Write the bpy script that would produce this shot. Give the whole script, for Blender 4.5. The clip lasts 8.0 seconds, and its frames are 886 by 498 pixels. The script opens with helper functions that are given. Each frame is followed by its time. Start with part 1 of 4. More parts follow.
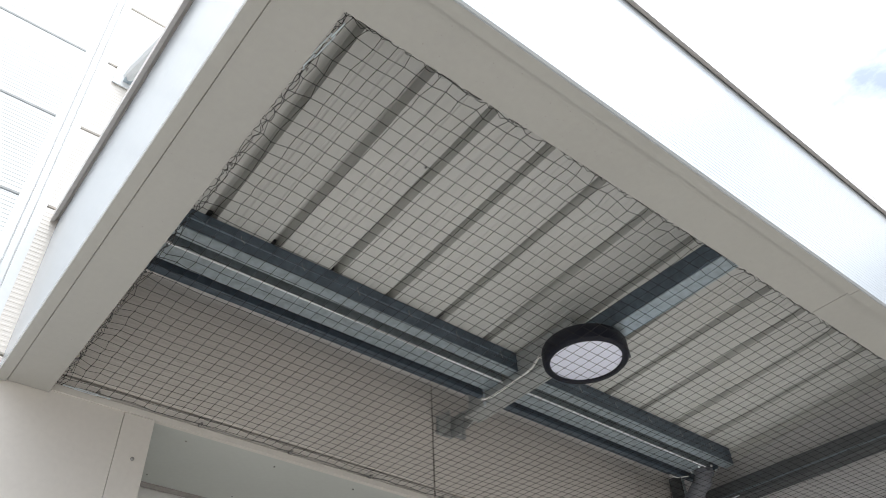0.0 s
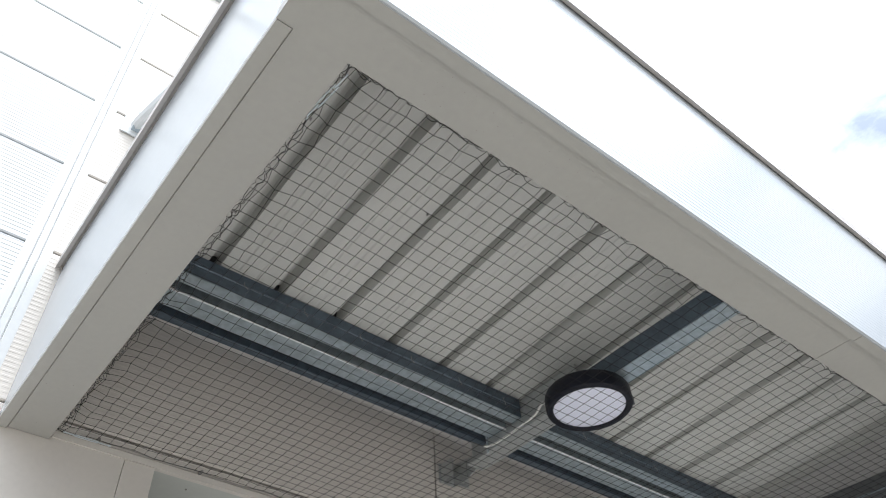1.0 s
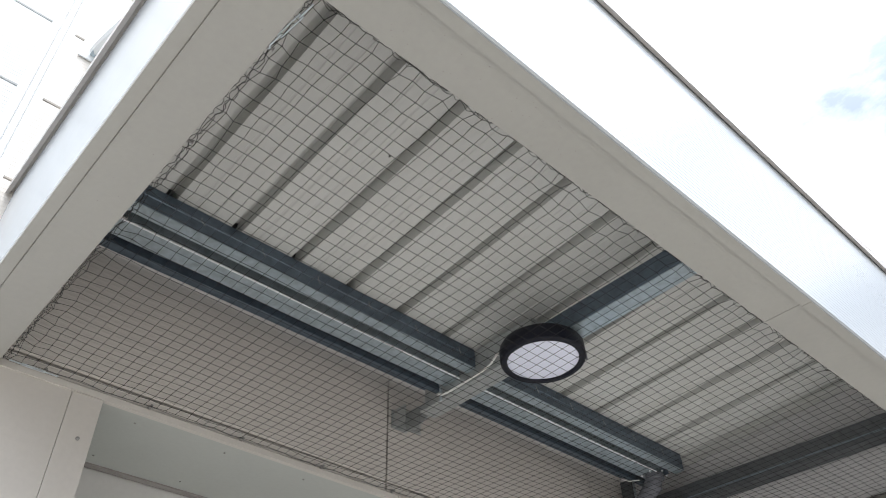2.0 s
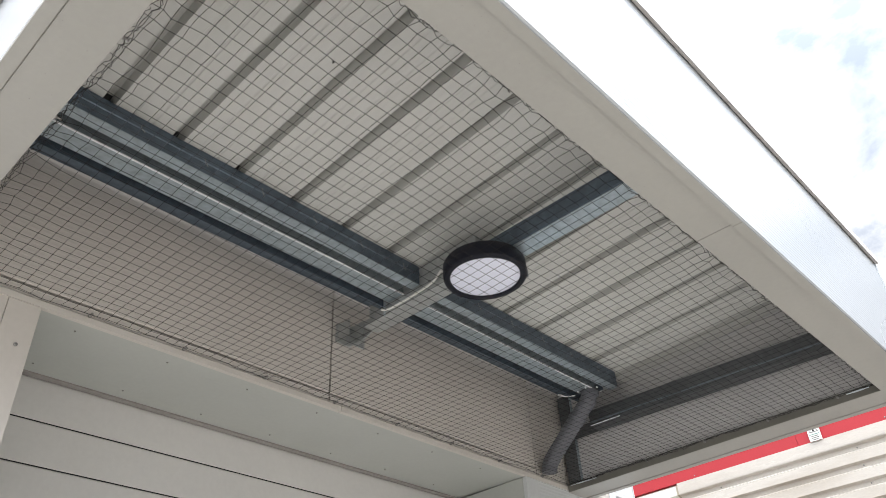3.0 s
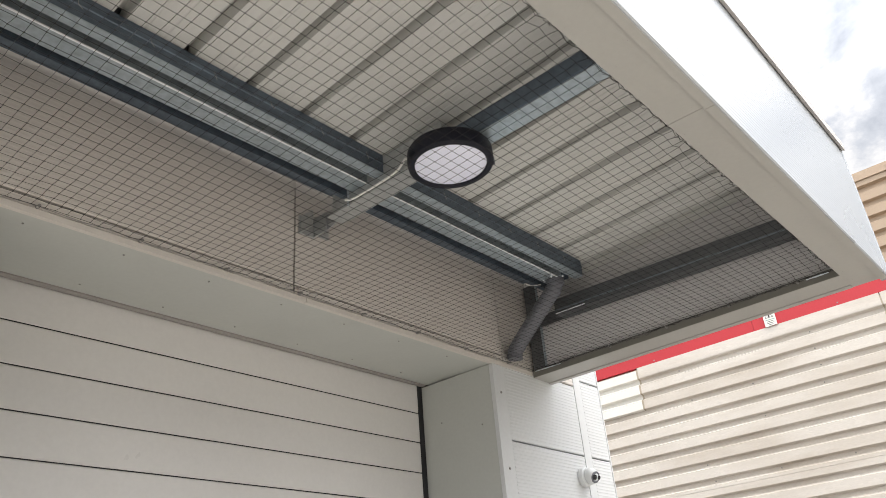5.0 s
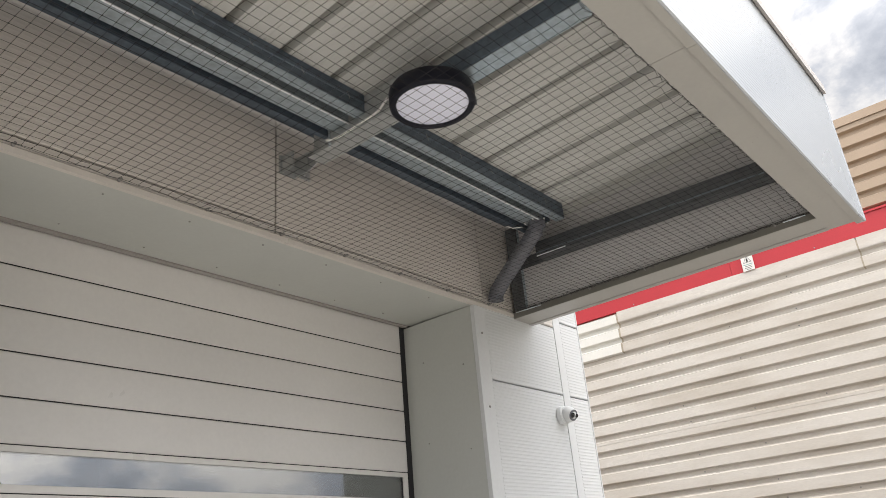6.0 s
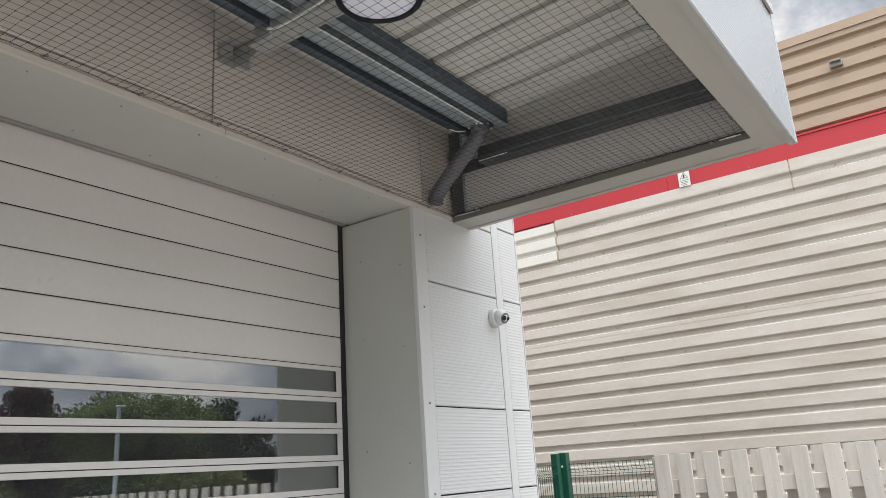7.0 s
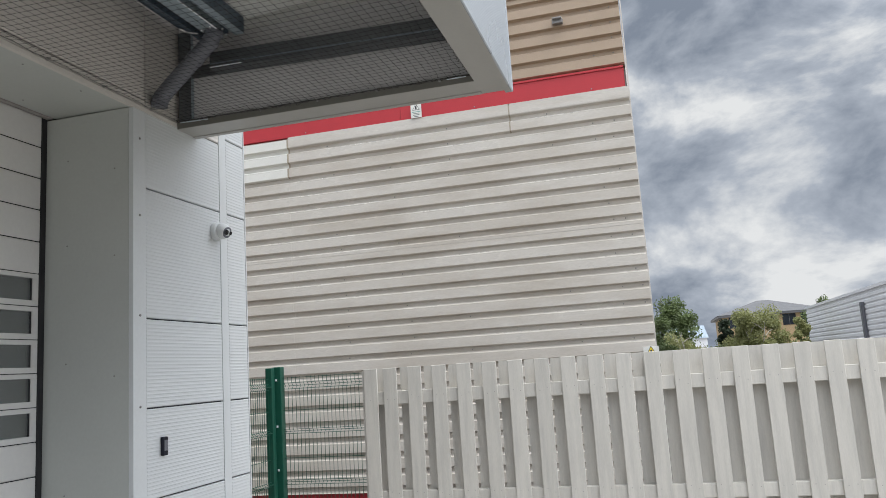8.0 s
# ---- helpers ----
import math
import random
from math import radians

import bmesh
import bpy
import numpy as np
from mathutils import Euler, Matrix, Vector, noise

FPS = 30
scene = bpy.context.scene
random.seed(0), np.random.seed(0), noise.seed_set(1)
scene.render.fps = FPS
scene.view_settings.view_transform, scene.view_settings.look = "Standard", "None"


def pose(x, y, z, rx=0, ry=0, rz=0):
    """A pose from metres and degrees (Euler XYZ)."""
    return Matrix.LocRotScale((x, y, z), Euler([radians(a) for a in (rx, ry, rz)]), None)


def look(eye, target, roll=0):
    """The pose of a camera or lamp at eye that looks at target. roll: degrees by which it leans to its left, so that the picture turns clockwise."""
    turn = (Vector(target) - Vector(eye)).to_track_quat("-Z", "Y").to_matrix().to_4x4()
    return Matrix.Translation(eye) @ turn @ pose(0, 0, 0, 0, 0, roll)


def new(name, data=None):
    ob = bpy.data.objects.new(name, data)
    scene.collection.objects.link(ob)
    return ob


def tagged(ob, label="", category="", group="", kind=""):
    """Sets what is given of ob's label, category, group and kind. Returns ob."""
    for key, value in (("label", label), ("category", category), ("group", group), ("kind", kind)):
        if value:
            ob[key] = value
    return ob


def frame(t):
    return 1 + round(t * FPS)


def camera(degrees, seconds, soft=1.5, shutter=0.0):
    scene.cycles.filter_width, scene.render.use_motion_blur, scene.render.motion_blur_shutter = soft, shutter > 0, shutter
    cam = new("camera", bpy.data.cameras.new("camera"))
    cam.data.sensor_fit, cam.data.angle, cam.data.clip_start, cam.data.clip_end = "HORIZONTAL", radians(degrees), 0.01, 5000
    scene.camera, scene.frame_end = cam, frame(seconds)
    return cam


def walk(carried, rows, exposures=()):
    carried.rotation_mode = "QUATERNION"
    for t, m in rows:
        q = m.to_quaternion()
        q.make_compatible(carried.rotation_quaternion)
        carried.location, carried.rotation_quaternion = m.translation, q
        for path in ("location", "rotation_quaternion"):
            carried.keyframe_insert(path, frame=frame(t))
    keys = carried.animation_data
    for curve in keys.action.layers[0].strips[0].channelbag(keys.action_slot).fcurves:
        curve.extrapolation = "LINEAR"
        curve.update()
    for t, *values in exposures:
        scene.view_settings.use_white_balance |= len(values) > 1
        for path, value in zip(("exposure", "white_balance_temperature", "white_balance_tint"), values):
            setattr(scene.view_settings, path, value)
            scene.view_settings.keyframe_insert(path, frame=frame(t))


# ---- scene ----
cam = camera(59.7, 8.0, soft=0.5)
PATH = [
    (0, (-0.985, -3.249, 1.754), (-0.01, -2.117, 3.083), -3.0),
    (0.5, (-0.992, -3.254, 1.749), (-0.05, -2.159, 3.133), -3.4),
    (1, (-0.988, -3.266, 1.747), (-0.068, -2.191, 3.161), -2.9),
    (2.5, (-0.93, -3.248, 1.727), (0.197, -2.163, 2.973), -2.4),
    (3, (-0.917, -3.263, 1.679), (0.288, -2.18, 2.851), -3.4),
    (3.5, (-0.88, -3.229, 1.72), (0.391, -2.135, 2.809), -3.8),
    (4, (-0.861, -3.225, 1.712), (0.447, -2.121, 2.747), -4.7),
    (4.5, (-0.841, -3.206, 1.717), (0.491, -2.088, 2.704), -4.9),
    (6, (-0.836, -3.214, 1.674), (0.591, -2.067, 2.48), -5.2),
    (6.5, (-0.818, -3.218, 1.685), (0.657, -2.069, 2.395), -5.0),
    (7, (-0.832, -3.233, 1.664), (0.744, -2.135, 2.223), -3.8),
    (7.5, (-0.843, -3.254, 1.648), (0.903, -2.367, 2.052), -3.7),
    (8, (-0.898, -3.298, 1.65), (1.01, -2.787, 1.96), -3.7),
]
EXPOSURES = [(0.0, 0.58, 6500, 9), (1.0, 0.50, 6400, 9), (2.5, 0.72, 6550, 10), (4.0, 0.82, 6900, 11), (6.0, 0.54, 7050, 12), (6.5, 0.47, 7050, 12), (7.0, 0.36, 6850, 11), (7.5, 0.07, 6600, 9), (8.0, 0.0, 6500, 9)]
walk(cam, [(t, look(eye, target, roll)) for t, eye, target, roll in PATH], exposures=EXPOSURES)

# ---- light ----
SUN_ELEV, SUN_AZ = radians(68), radians(206)
SUN_DIR = (math.sin(SUN_AZ) * math.cos(SUN_ELEV), math.cos(SUN_AZ) * math.cos(SUN_ELEV), math.sin(SUN_ELEV))
CLOUD, CLOUD_BRIGHT, CLOUD_SHIFT = 0.82, 4.2, (3.1, 1.9, 2.3)
world = bpy.data.worlds.new("world")
scene.world = world
world.use_nodes = True


def sky_nodes():
    nt = world.node_tree
    nt.nodes.clear()
    out = nt.nodes.new("ShaderNodeOutputWorld")
    sky = nt.nodes.new("ShaderNodeTexSky")
    sky.sky_type = "NISHITA"
    sky.sun_disc = False
    sky.sun_elevation, sky.sun_rotation = SUN_ELEV, SUN_AZ
    bg = nt.nodes.new("ShaderNodeBackground")
    bg.inputs["Strength"].default_value = 0.13
    nt.links.new(sky.outputs[0], bg.inputs["Color"])
    # broken cloud, flattened towards the horizon
    co = nt.nodes.new("ShaderNodeTexCoord")
    flat = nt.nodes.new("ShaderNodeMapping")
    flat.inputs["Location"].default_value = CLOUD_SHIFT
    flat.inputs["Scale"].default_value = (1.0, 1.0, 1.9)
    nt.links.new(co.outputs["Generated"], flat.inputs["Vector"])
    big = nt.nodes.new("ShaderNodeTexNoise")
    big.inputs["Scale"].default_value = 4.1
    big.inputs["Detail"].default_value = 12
    big.inputs["Roughness"].default_value = 0.57
    big.inputs["Distortion"].default_value = 0.25
    nt.links.new(flat.outputs[0], big.inputs["Vector"])
    tone = nt.nodes.new("ShaderNodeValToRGB")
    els = tone.color_ramp.elements
    els[0].position, els[0].color = 0.375, (0.27, 0.315, 0.395, 1)
    els[1].position, els[1].color = 0.585, (0.95, 0.965, 0.98, 1)
    mid = els.new(0.485)
    mid.color = (0.50, 0.55, 0.635, 1)
    nt.links.new(big.outputs["Fac"], tone.inputs["Fac"])
    cloud = nt.nodes.new("ShaderNodeBackground")
    # cloud is brighter towards the veiled sun
    toward = nt.nodes.new("ShaderNodeVectorMath")
    toward.operation = "DOT_PRODUCT"
    toward.inputs[1].default_value = SUN_DIR
    nt.links.new(co.outputs["Generated"], toward.inputs[0])
    glow = nt.nodes.new("ShaderNodeMapRange")
    glow.interpolation_type = "SMOOTHSTEP"
    glow.inputs["From Min"].default_value, glow.inputs["From Max"].default_value = 0.22, 1.0
    glow.inputs["To Min"].default_value, glow.inputs["To Max"].default_value = CLOUD, CLOUD_BRIGHT
    nt.links.new(toward.outputs["Value"], glow.inputs["Value"])
    nt.links.new(glow.outputs[0], cloud.inputs["Strength"])
    nt.links.new(tone.outputs["Color"], cloud.inputs["Color"])
    gap = nt.nodes.new("ShaderNodeTexNoise")
    gap.inputs["Scale"].default_value = 2.4
    gap.inputs["Detail"].default_value = 5
    off = nt.nodes.new("ShaderNodeVectorMath")
    off.inputs[1].default_value = (7.3, 2.1, 0)
    nt.links.new(flat.outputs[0], off.inputs[0])
    nt.links.new(off.outputs[0], gap.inputs["Vector"])
    cover = nt.nodes.new("ShaderNodeMapRange")
    cover.inputs["From Min"].default_value, cover.inputs["From Max"].default_value = 0.15, 0.20
    nt.links.new(gap.outputs["Fac"], cover.inputs["Value"])
    mix = nt.nodes.new("ShaderNodeMixShader")
    nt.links.new(cover.outputs[0], mix.inputs["Fac"])
    nt.links.new(bg.outputs[0], mix.inputs[1])
    nt.links.new(cloud.outputs[0], mix.inputs[2])
    nt.links.new(mix.outputs[0], out.inputs["Surface"])


sky_nodes()
sun = new("sun", bpy.data.lights.new("sun", "SUN"))
sun.data.energy, sun.data.angle, sun.data.color = 1.7, radians(20), (1.0, 0.95, 0.88)
sun.matrix_world = look((0, 0, 60), Vector((0, 0, 60)) - Vector(SUN_DIR))


# ---- materials ----
def material(name, color, rough=0.5, metal=0.0, spread=0.06, grain=40.0, stain=0.10, stain_scale=1.2, bump=0.03, bump_dist=0.002,
             tint=None, coat=0.0, stretch=(1, 1, 1), per_piece=0.0, spec=0.5):
    """Principled surface with fine grain, broad stains and a slight relief, in world-sized object coordinates."""
    m = bpy.data.materials.new(name)
    m.use_nodes = True
    nt = m.node_tree
    bsdf = nt.nodes["Principled BSDF"]
    bsdf.inputs["Metallic"].default_value = metal
    bsdf.inputs["Coat Weight"].default_value = coat
    bsdf.inputs["Specular IOR Level"].default_value = spec
    geo = nt.nodes.new("ShaderNodeNewGeometry")
    mp = nt.nodes.new("ShaderNodeMapping")
    mp.inputs["Scale"].default_value = stretch
    nt.links.new(geo.outputs["Position"], mp.inputs["Vector"])
    fine = nt.nodes.new("ShaderNodeTexNoise")
    fine.inputs["Scale"].default_value, fine.inputs["Detail"].default_value = grain, 5
    broad = nt.nodes.new("ShaderNodeTexNoise")
    broad.inputs["Scale"].default_value, broad.inputs["Detail"].default_value = stain_scale, 6
    broad.inputs["Roughness"].default_value = 0.62
    for n in (fine, broad):
        nt.links.new(mp.outputs[0], n.inputs["Vector"])
    worn = tint or tuple(c * 0.72 for c in color)
    m1 = nt.nodes.new("ShaderNodeMix")
    m1.data_type = "RGBA"
    m1.inputs["A"].default_value, m1.inputs["B"].default_value = (*color, 1), (*worn, 1)
    r1 = nt.nodes.new("ShaderNodeMapRange")
    r1.inputs["From Min"].default_value, r1.inputs["From Max"].default_value = 0.42, 0.75
    r1.inputs["To Max"].default_value = stain * 4
    nt.links.new(broad.outputs["Fac"], r1.inputs["Value"])
    nt.links.new(r1.outputs[0], m1.inputs["Factor"])
    hsv = nt.nodes.new("ShaderNodeHueSaturation")
    r2 = nt.nodes.new("ShaderNodeMapRange")
    r2.inputs["From Min"].default_value, r2.inputs["From Max"].default_value = 0.3, 0.7
    r2.inputs["To Min"].default_value, r2.inputs["To Max"].default_value = 1 - spread, 1 + spread
    nt.links.new(fine.outputs["Fac"], r2.inputs["Value"])
    val = r2.outputs[0]
    if per_piece:
        info = nt.nodes.new("ShaderNodeObjectInfo")
        r3 = nt.nodes.new("ShaderNodeMapRange")
        r3.inputs["To Min"].default_value, r3.inputs["To Max"].default_value = 1 - per_piece, 1 + per_piece
        nt.links.new(info.outputs["Random"], r3.inputs["Value"])
        mul = nt.nodes.new("ShaderNodeMath")
        mul.operation = "MULTIPLY"
        nt.links.new(val, mul.inputs[0])
        nt.links.new(r3.outputs[0], mul.inputs[1])
        val = mul.outputs[0]
    nt.links.new(val, hsv.inputs["Value"])
    nt.links.new(m1.outputs["Result"], hsv.inputs["Color"])
    nt.links.new(hsv.outputs[0], bsdf.inputs["Base Color"])
    r4 = nt.nodes.new("ShaderNodeMapRange")
    r4.inputs["From Min"].default_value, r4.inputs["From Max"].default_value = 0.3, 0.7
    r4.inputs["To Min"].default_value, r4.inputs["To Max"].default_value = max(rough - 0.08, 0.02), min(rough + 0.10, 1)
    nt.links.new(broad.outputs["Fac"], r4.inputs["Value"])
    nt.links.new(r4.outputs[0], bsdf.inputs["Roughness"])
    if bump:
        b = nt.nodes.new("ShaderNodeBump")
        b.inputs["Strength"].default_value, b.inputs["Distance"].default_value = bump * 10, bump_dist
        nt.links.new(fine.outputs["Fac"], b.inputs["Height"])
        nt.links.new(b.outputs[0], bsdf.inputs["Normal"])
    return m


WHITE = material("white_coated_steel", (0.59, 0.607, 0.614), 0.38, spread=0.02, stain=0.03, bump=0.01)
FASCIA = material("glossy_white_fascia_sheet", (0.44, 0.465, 0.485), 0.24, metal=0.3, spread=0.01, stain=0.03, stain_scale=0.12, bump=0)
# above the door this tone stands in for warm light bounced off the ground
PILASTER = material("pale_steel_with_bounce_tint", (0.60, 0.565, 0.525), 0.42, spread=0.02, stain=0.04, bump=0.01)
# darker than the flashing beside it: the reveal's shade is in this colour
REVEAL = material("grey_green_shaded_lining", (0.465, 0.48, 0.455), 0.42, spread=0.02, stain=0.04, bump=0.01)
LINING = material("grey_inner_lining", (0.57, 0.56, 0.56), 0.5, spread=0.03, stain=0.08, bump=0.01)
TRIM = material("warm_grey_coated_steel", (0.36, 0.352, 0.327), 0.40, spread=0.02, stain=0.05, bump=0.01)
SLOT = material("dark_brown_coated_steel", (0.30, 0.275, 0.265), 0.5, stain=0.08)
UPSTAND_SHADE = material("dark_upstand_shade", (0.16, 0.155, 0.135), 0.5, spread=0.04, stain=0.10, bump=0.01)
CAP = material("brown_grey_coated_steel", (0.50, 0.47, 0.45), 0.42, spread=0.03, stain=0.06, bump=0.01)
DECK = material("pale_steel_liner", (0.60, 0.60, 0.575), 0.30, spread=0.03, stain=0.08, bump=0.015, stretch=(1, 0.25, 1))
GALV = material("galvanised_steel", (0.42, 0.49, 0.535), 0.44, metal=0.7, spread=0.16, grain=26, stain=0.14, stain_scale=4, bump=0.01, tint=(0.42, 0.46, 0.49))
ARM = material("clean_galvanised_steel", (0.45, 0.465, 0.465), 0.42, metal=0.5, spread=0.12, grain=26, stain=0.12, stain_scale=4, bump=0.01)
GRAPHITE = material("dull_dark_steel", (0.115, 0.122, 0.13), 0.45, metal=0.5, spread=0.14, grain=30, stain=0.16, stain_scale=3, bump=0.01)
# the same galvanised steel with the shade on the webs put into its colour
GALV_DARK = material("shaded_galvanised_steel", (0.115, 0.15, 0.19), 0.42, metal=0.6, spread=0.16, grain=30, stain=0.16, stain_scale=3, bump=0.01, tint=(0.085, 0.105, 0.135))
GALV_MID = material("dull_galvanised_steel", (0.22, 0.255, 0.29), 0.46, metal=0.6, spread=0.16, grain=28, stain=0.16, stain_scale=3, bump=0.01, tint=(0.15, 0.175, 0.20))
GALV_NEW = material("new_galvanised_sheet", (0.66, 0.72, 0.76), 0.34, metal=0.6, spread=0.10, grain=30, stain=0.08, stain_scale=4, bump=0.008)
GALV_BRIGHT = material("near_white_steel", (0.90, 0.93, 0.96), 0.3, metal=0.0, spread=0.05, stain=0.05, bump=0)
PIPE = material("grey_plastic_pipe", (0.13, 0.135, 0.155), 0.45, spread=0.06, stain=0.10, stain_scale=5)
BLACK = material("black_plastic", (0.005, 0.006, 0.014), 0.5, spread=0.05, stain=0.05, bump=0.02, spec=0.3)
RUBBER = material("black_rubber", (0.015, 0.015, 0.017), 0.7, spread=0.05, stain=0.05)
DARKCORE = material("dark_joint_backing", (0.05, 0.05, 0.055), 0.8)
THREAD = material("black_net_thread", (0.018, 0.017, 0.017), 0.8, bump=0)
WIRE = material("steel_wire", (0.30, 0.29, 0.28), 0.35, metal=0.7, bump=0)
CABLE = material("white_cable", (0.78, 0.78, 0.76), 0.45, bump=0)
DOOR = material("silver_grey_door_lath", (0.645, 0.635, 0.62), 0.34, spread=0.02, stain=0.04, bump=0.008, per_piece=0.015)
SCREW = material("dull_screw_head", (0.30, 0.29, 0.28), 0.45, metal=0.5, bump=0)
CREAM = material("weathered_cream_cladding", (0.635, 0.59, 0.53), 0.30, spread=0.04, stain=0.20, stain_scale=1.3, bump=0.01, stretch=(1, 0.35, 1.6), tint=(0.46, 0.40, 0.33))
CREAM_NEW = material("replaced_cream_cladding", (0.76, 0.74, 0.68), 0.42, spread=0.02, stain=0.06, bump=0.01)
STAINED = material("stained_cream_lap", (0.42, 0.36, 0.27), 0.5, spread=0.10, grain=30, stain=0.20, stain_scale=5, bump=0.01)
TAN = material("tan_cladding", (0.42, 0.315, 0.225), 0.5, spread=0.03, stain=0.10, stain_scale=0.8, bump=0.01)
RED = material("red_flashing", (0.50, 0.03, 0.04), 0.40, spread=0.03, stain=0.06, bump=0.01)
GREEN = material("green_powder_coat", (0.007, 0.078, 0.05), 0.40, spread=0.05, stain=0.05)
FENCE = material("grey_painted_wood", (0.555, 0.53, 0.485), 0.65, spread=0.05, grain=60, stain=0.20, stain_scale=3.0, bump=0.03, stretch=(6, 6, 0.5), per_piece=0.05, tint=(0.43, 0.415, 0.385))
CONCRETE = material("buff_block_paving", (0.33, 0.31, 0.28), 0.85, spread=0.12, grain=25, stain=0.15, stain_scale=0.4, bump=0.05)
DARK_GROUND = material("dark_unseen_ground", (0.055, 0.053, 0.052), 0.9, spread=0.15, grain=30, stain=0.12, stain_scale=0.5, bump=0.05)
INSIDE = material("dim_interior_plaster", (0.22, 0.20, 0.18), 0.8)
BARK = material("bark", (0.14, 0.115, 0.09), 0.9, spread=0.2, grain=12, bump=0.1, bump_dist=0.02)
PALEBARK = material("pale_birch_bark", (0.45, 0.42, 0.36), 0.8, spread=0.2, grain=8)
LEAF = material("mid_green_leaves", (0.14, 0.185, 0.07), 0.6, spread=0.35, grain=1.4, stain=0.15, bump=0, tint=(0.035, 0.06, 0.018))
LEAF_LIGHT = material("fresh_green_leaves", (0.28, 0.29, 0.12), 0.6, spread=0.22, grain=1.4, stain=0.12, bump=0, tint=(0.12, 0.14, 0.045))
LEAF_DARK = material("dark_green_leaves", (0.025, 0.042, 0.018), 0.6, spread=0.3, grain=1.4, stain=0.12, bump=0)
LEAF_PURPLE = material("copper_beech_leaves", (0.05, 0.022, 0.026), 0.6, spread=0.3, grain=1.4, stain=0.12, bump=0)


def let_light_through(m, share=0.45):
    """Adds light passing through the blades to a leaf material."""
    nt = m.node_tree
    bsdf = nt.nodes["Principled BSDF"]
    out = nt.nodes["Material Output"]
    thin = nt.nodes.new("ShaderNodeBsdfTranslucent")
    nt.links.new(bsdf.inputs["Base Color"].links[0].from_socket, thin.inputs["Color"])
    mix = nt.nodes.new("ShaderNodeMixShader")
    mix.inputs["Fac"].default_value = share
    nt.links.new(bsdf.outputs[0], mix.inputs[1])
    nt.links.new(thin.outputs[0], mix.inputs[2])
    nt.links.new(mix.outputs[0], out.inputs["Surface"])


for leaf in (LEAF, LEAF_LIGHT, LEAF_DARK, LEAF_PURPLE):
    let_light_through(leaf)
SLATE = material("grey_roof", (0.12, 0.12, 0.125), 0.6, spread=0.06, grain=3)
BUFF = material("buff_brick", (0.42, 0.30, 0.17), 0.8, spread=0.1, grain=6)
SHED = material("white_shed_cladding", (0.86, 0.86, 0.88), 0.5, spread=0.03, stain=0.06, bump=0)
WARN = material("yellow_warning_print", (0.80, 0.62, 0.03), 0.5, bump=0)
PLATE = material("white_sign_plate", (0.78, 0.77, 0.72), 0.45, bump=0)
INK = material("dark_print", (0.04, 0.04, 0.04), 0.6, bump=0)
TEALINK = material("green_print", (0.10, 0.32, 0.27), 0.6, bump=0)


def glass(name, tint, rough=0.0):
    m = bpy.data.materials.new(name)
    m.use_nodes = True
    b = m.node_tree.nodes["Principled BSDF"]
    b.inputs["Base Color"].default_value = (*tint, 1)
    b.inputs["Transmission Weight"].default_value = 0.985
    b.inputs["Roughness"].default_value = rough
    b.inputs["IOR"].default_value = 2.1
    return m


GLASS = glass("clear_door_pane", (0.85, 0.87, 0.88))
DARKGLASS = material("dark_window_glass", (0.03, 0.035, 0.045), 0.06, bump=0, spread=0.0)
SKYPANEL = material("pale_blue_roof_glazing", (0.42, 0.50, 0.58), 0.15, bump=0)
LENSGLASS = material("black_lens", (0.01, 0.01, 0.012), 0.08, bump=0)


def lit_diffuser():
    m = bpy.data.materials.new("lit_milky_diffuser")
    m.use_nodes = True
    b = m.node_tree.nodes["Principled BSDF"]
    b.inputs["Base Color"].default_value = (0.70, 0.71, 0.80, 1)
    b.inputs["Roughness"].default_value = 0.28
    b.inputs["Emission Color"].default_value = (0.74, 0.78, 1.0, 1)
    b.inputs["Emission Strength"].default_value = LAMP
    return m


LAMP = 0.07
DIFFUSER = lit_diffuser()


# ---- mesh helpers ----
def box(bm, x0, x1, y0, y1, z0, z1, bevel=0.0):
    vs = [bm.verts.new((x, y, z)) for x in (x0, x1) for y in (y0, y1) for z in (z0, z1)]
    fs = [bm.faces.new([vs[i] for i in q]) for q in ((0, 1, 3, 2), (4, 6, 7, 5), (0, 4, 5, 1), (2, 3, 7, 6), (0, 2, 6, 4), (1, 5, 7, 3))]
    if bevel:
        edges = {e for f in fs for e in f.edges}
        bmesh.ops.bevel(bm, geom=list(edges), offset=bevel, segments=2, affect="EDGES", profile=0.5)
    return bm


def prism(bm, points, axis, a, b, slope=0.0):
    """A closed outline swept along an axis from a to b. points: the two other coordinates, in x, y, z order."""
    rings = []
    for s in (a, b):
        ring = []
        for p, q in points:
            co = {"x": (s, p, q), "y": (p, s, q + slope * (s - a)), "z": (p, q, s)}[axis]
            ring.append(bm.verts.new(co))
        rings.append(ring)
    n = len(points)
    for i in range(n):
        bm.faces.new((rings[0][i], rings[0][(i + 1) % n], rings[1][(i + 1) % n], rings[1][i]))
    bm.faces.new(rings[0])
    bm.faces.new(list(reversed(rings[1])))
    return bm


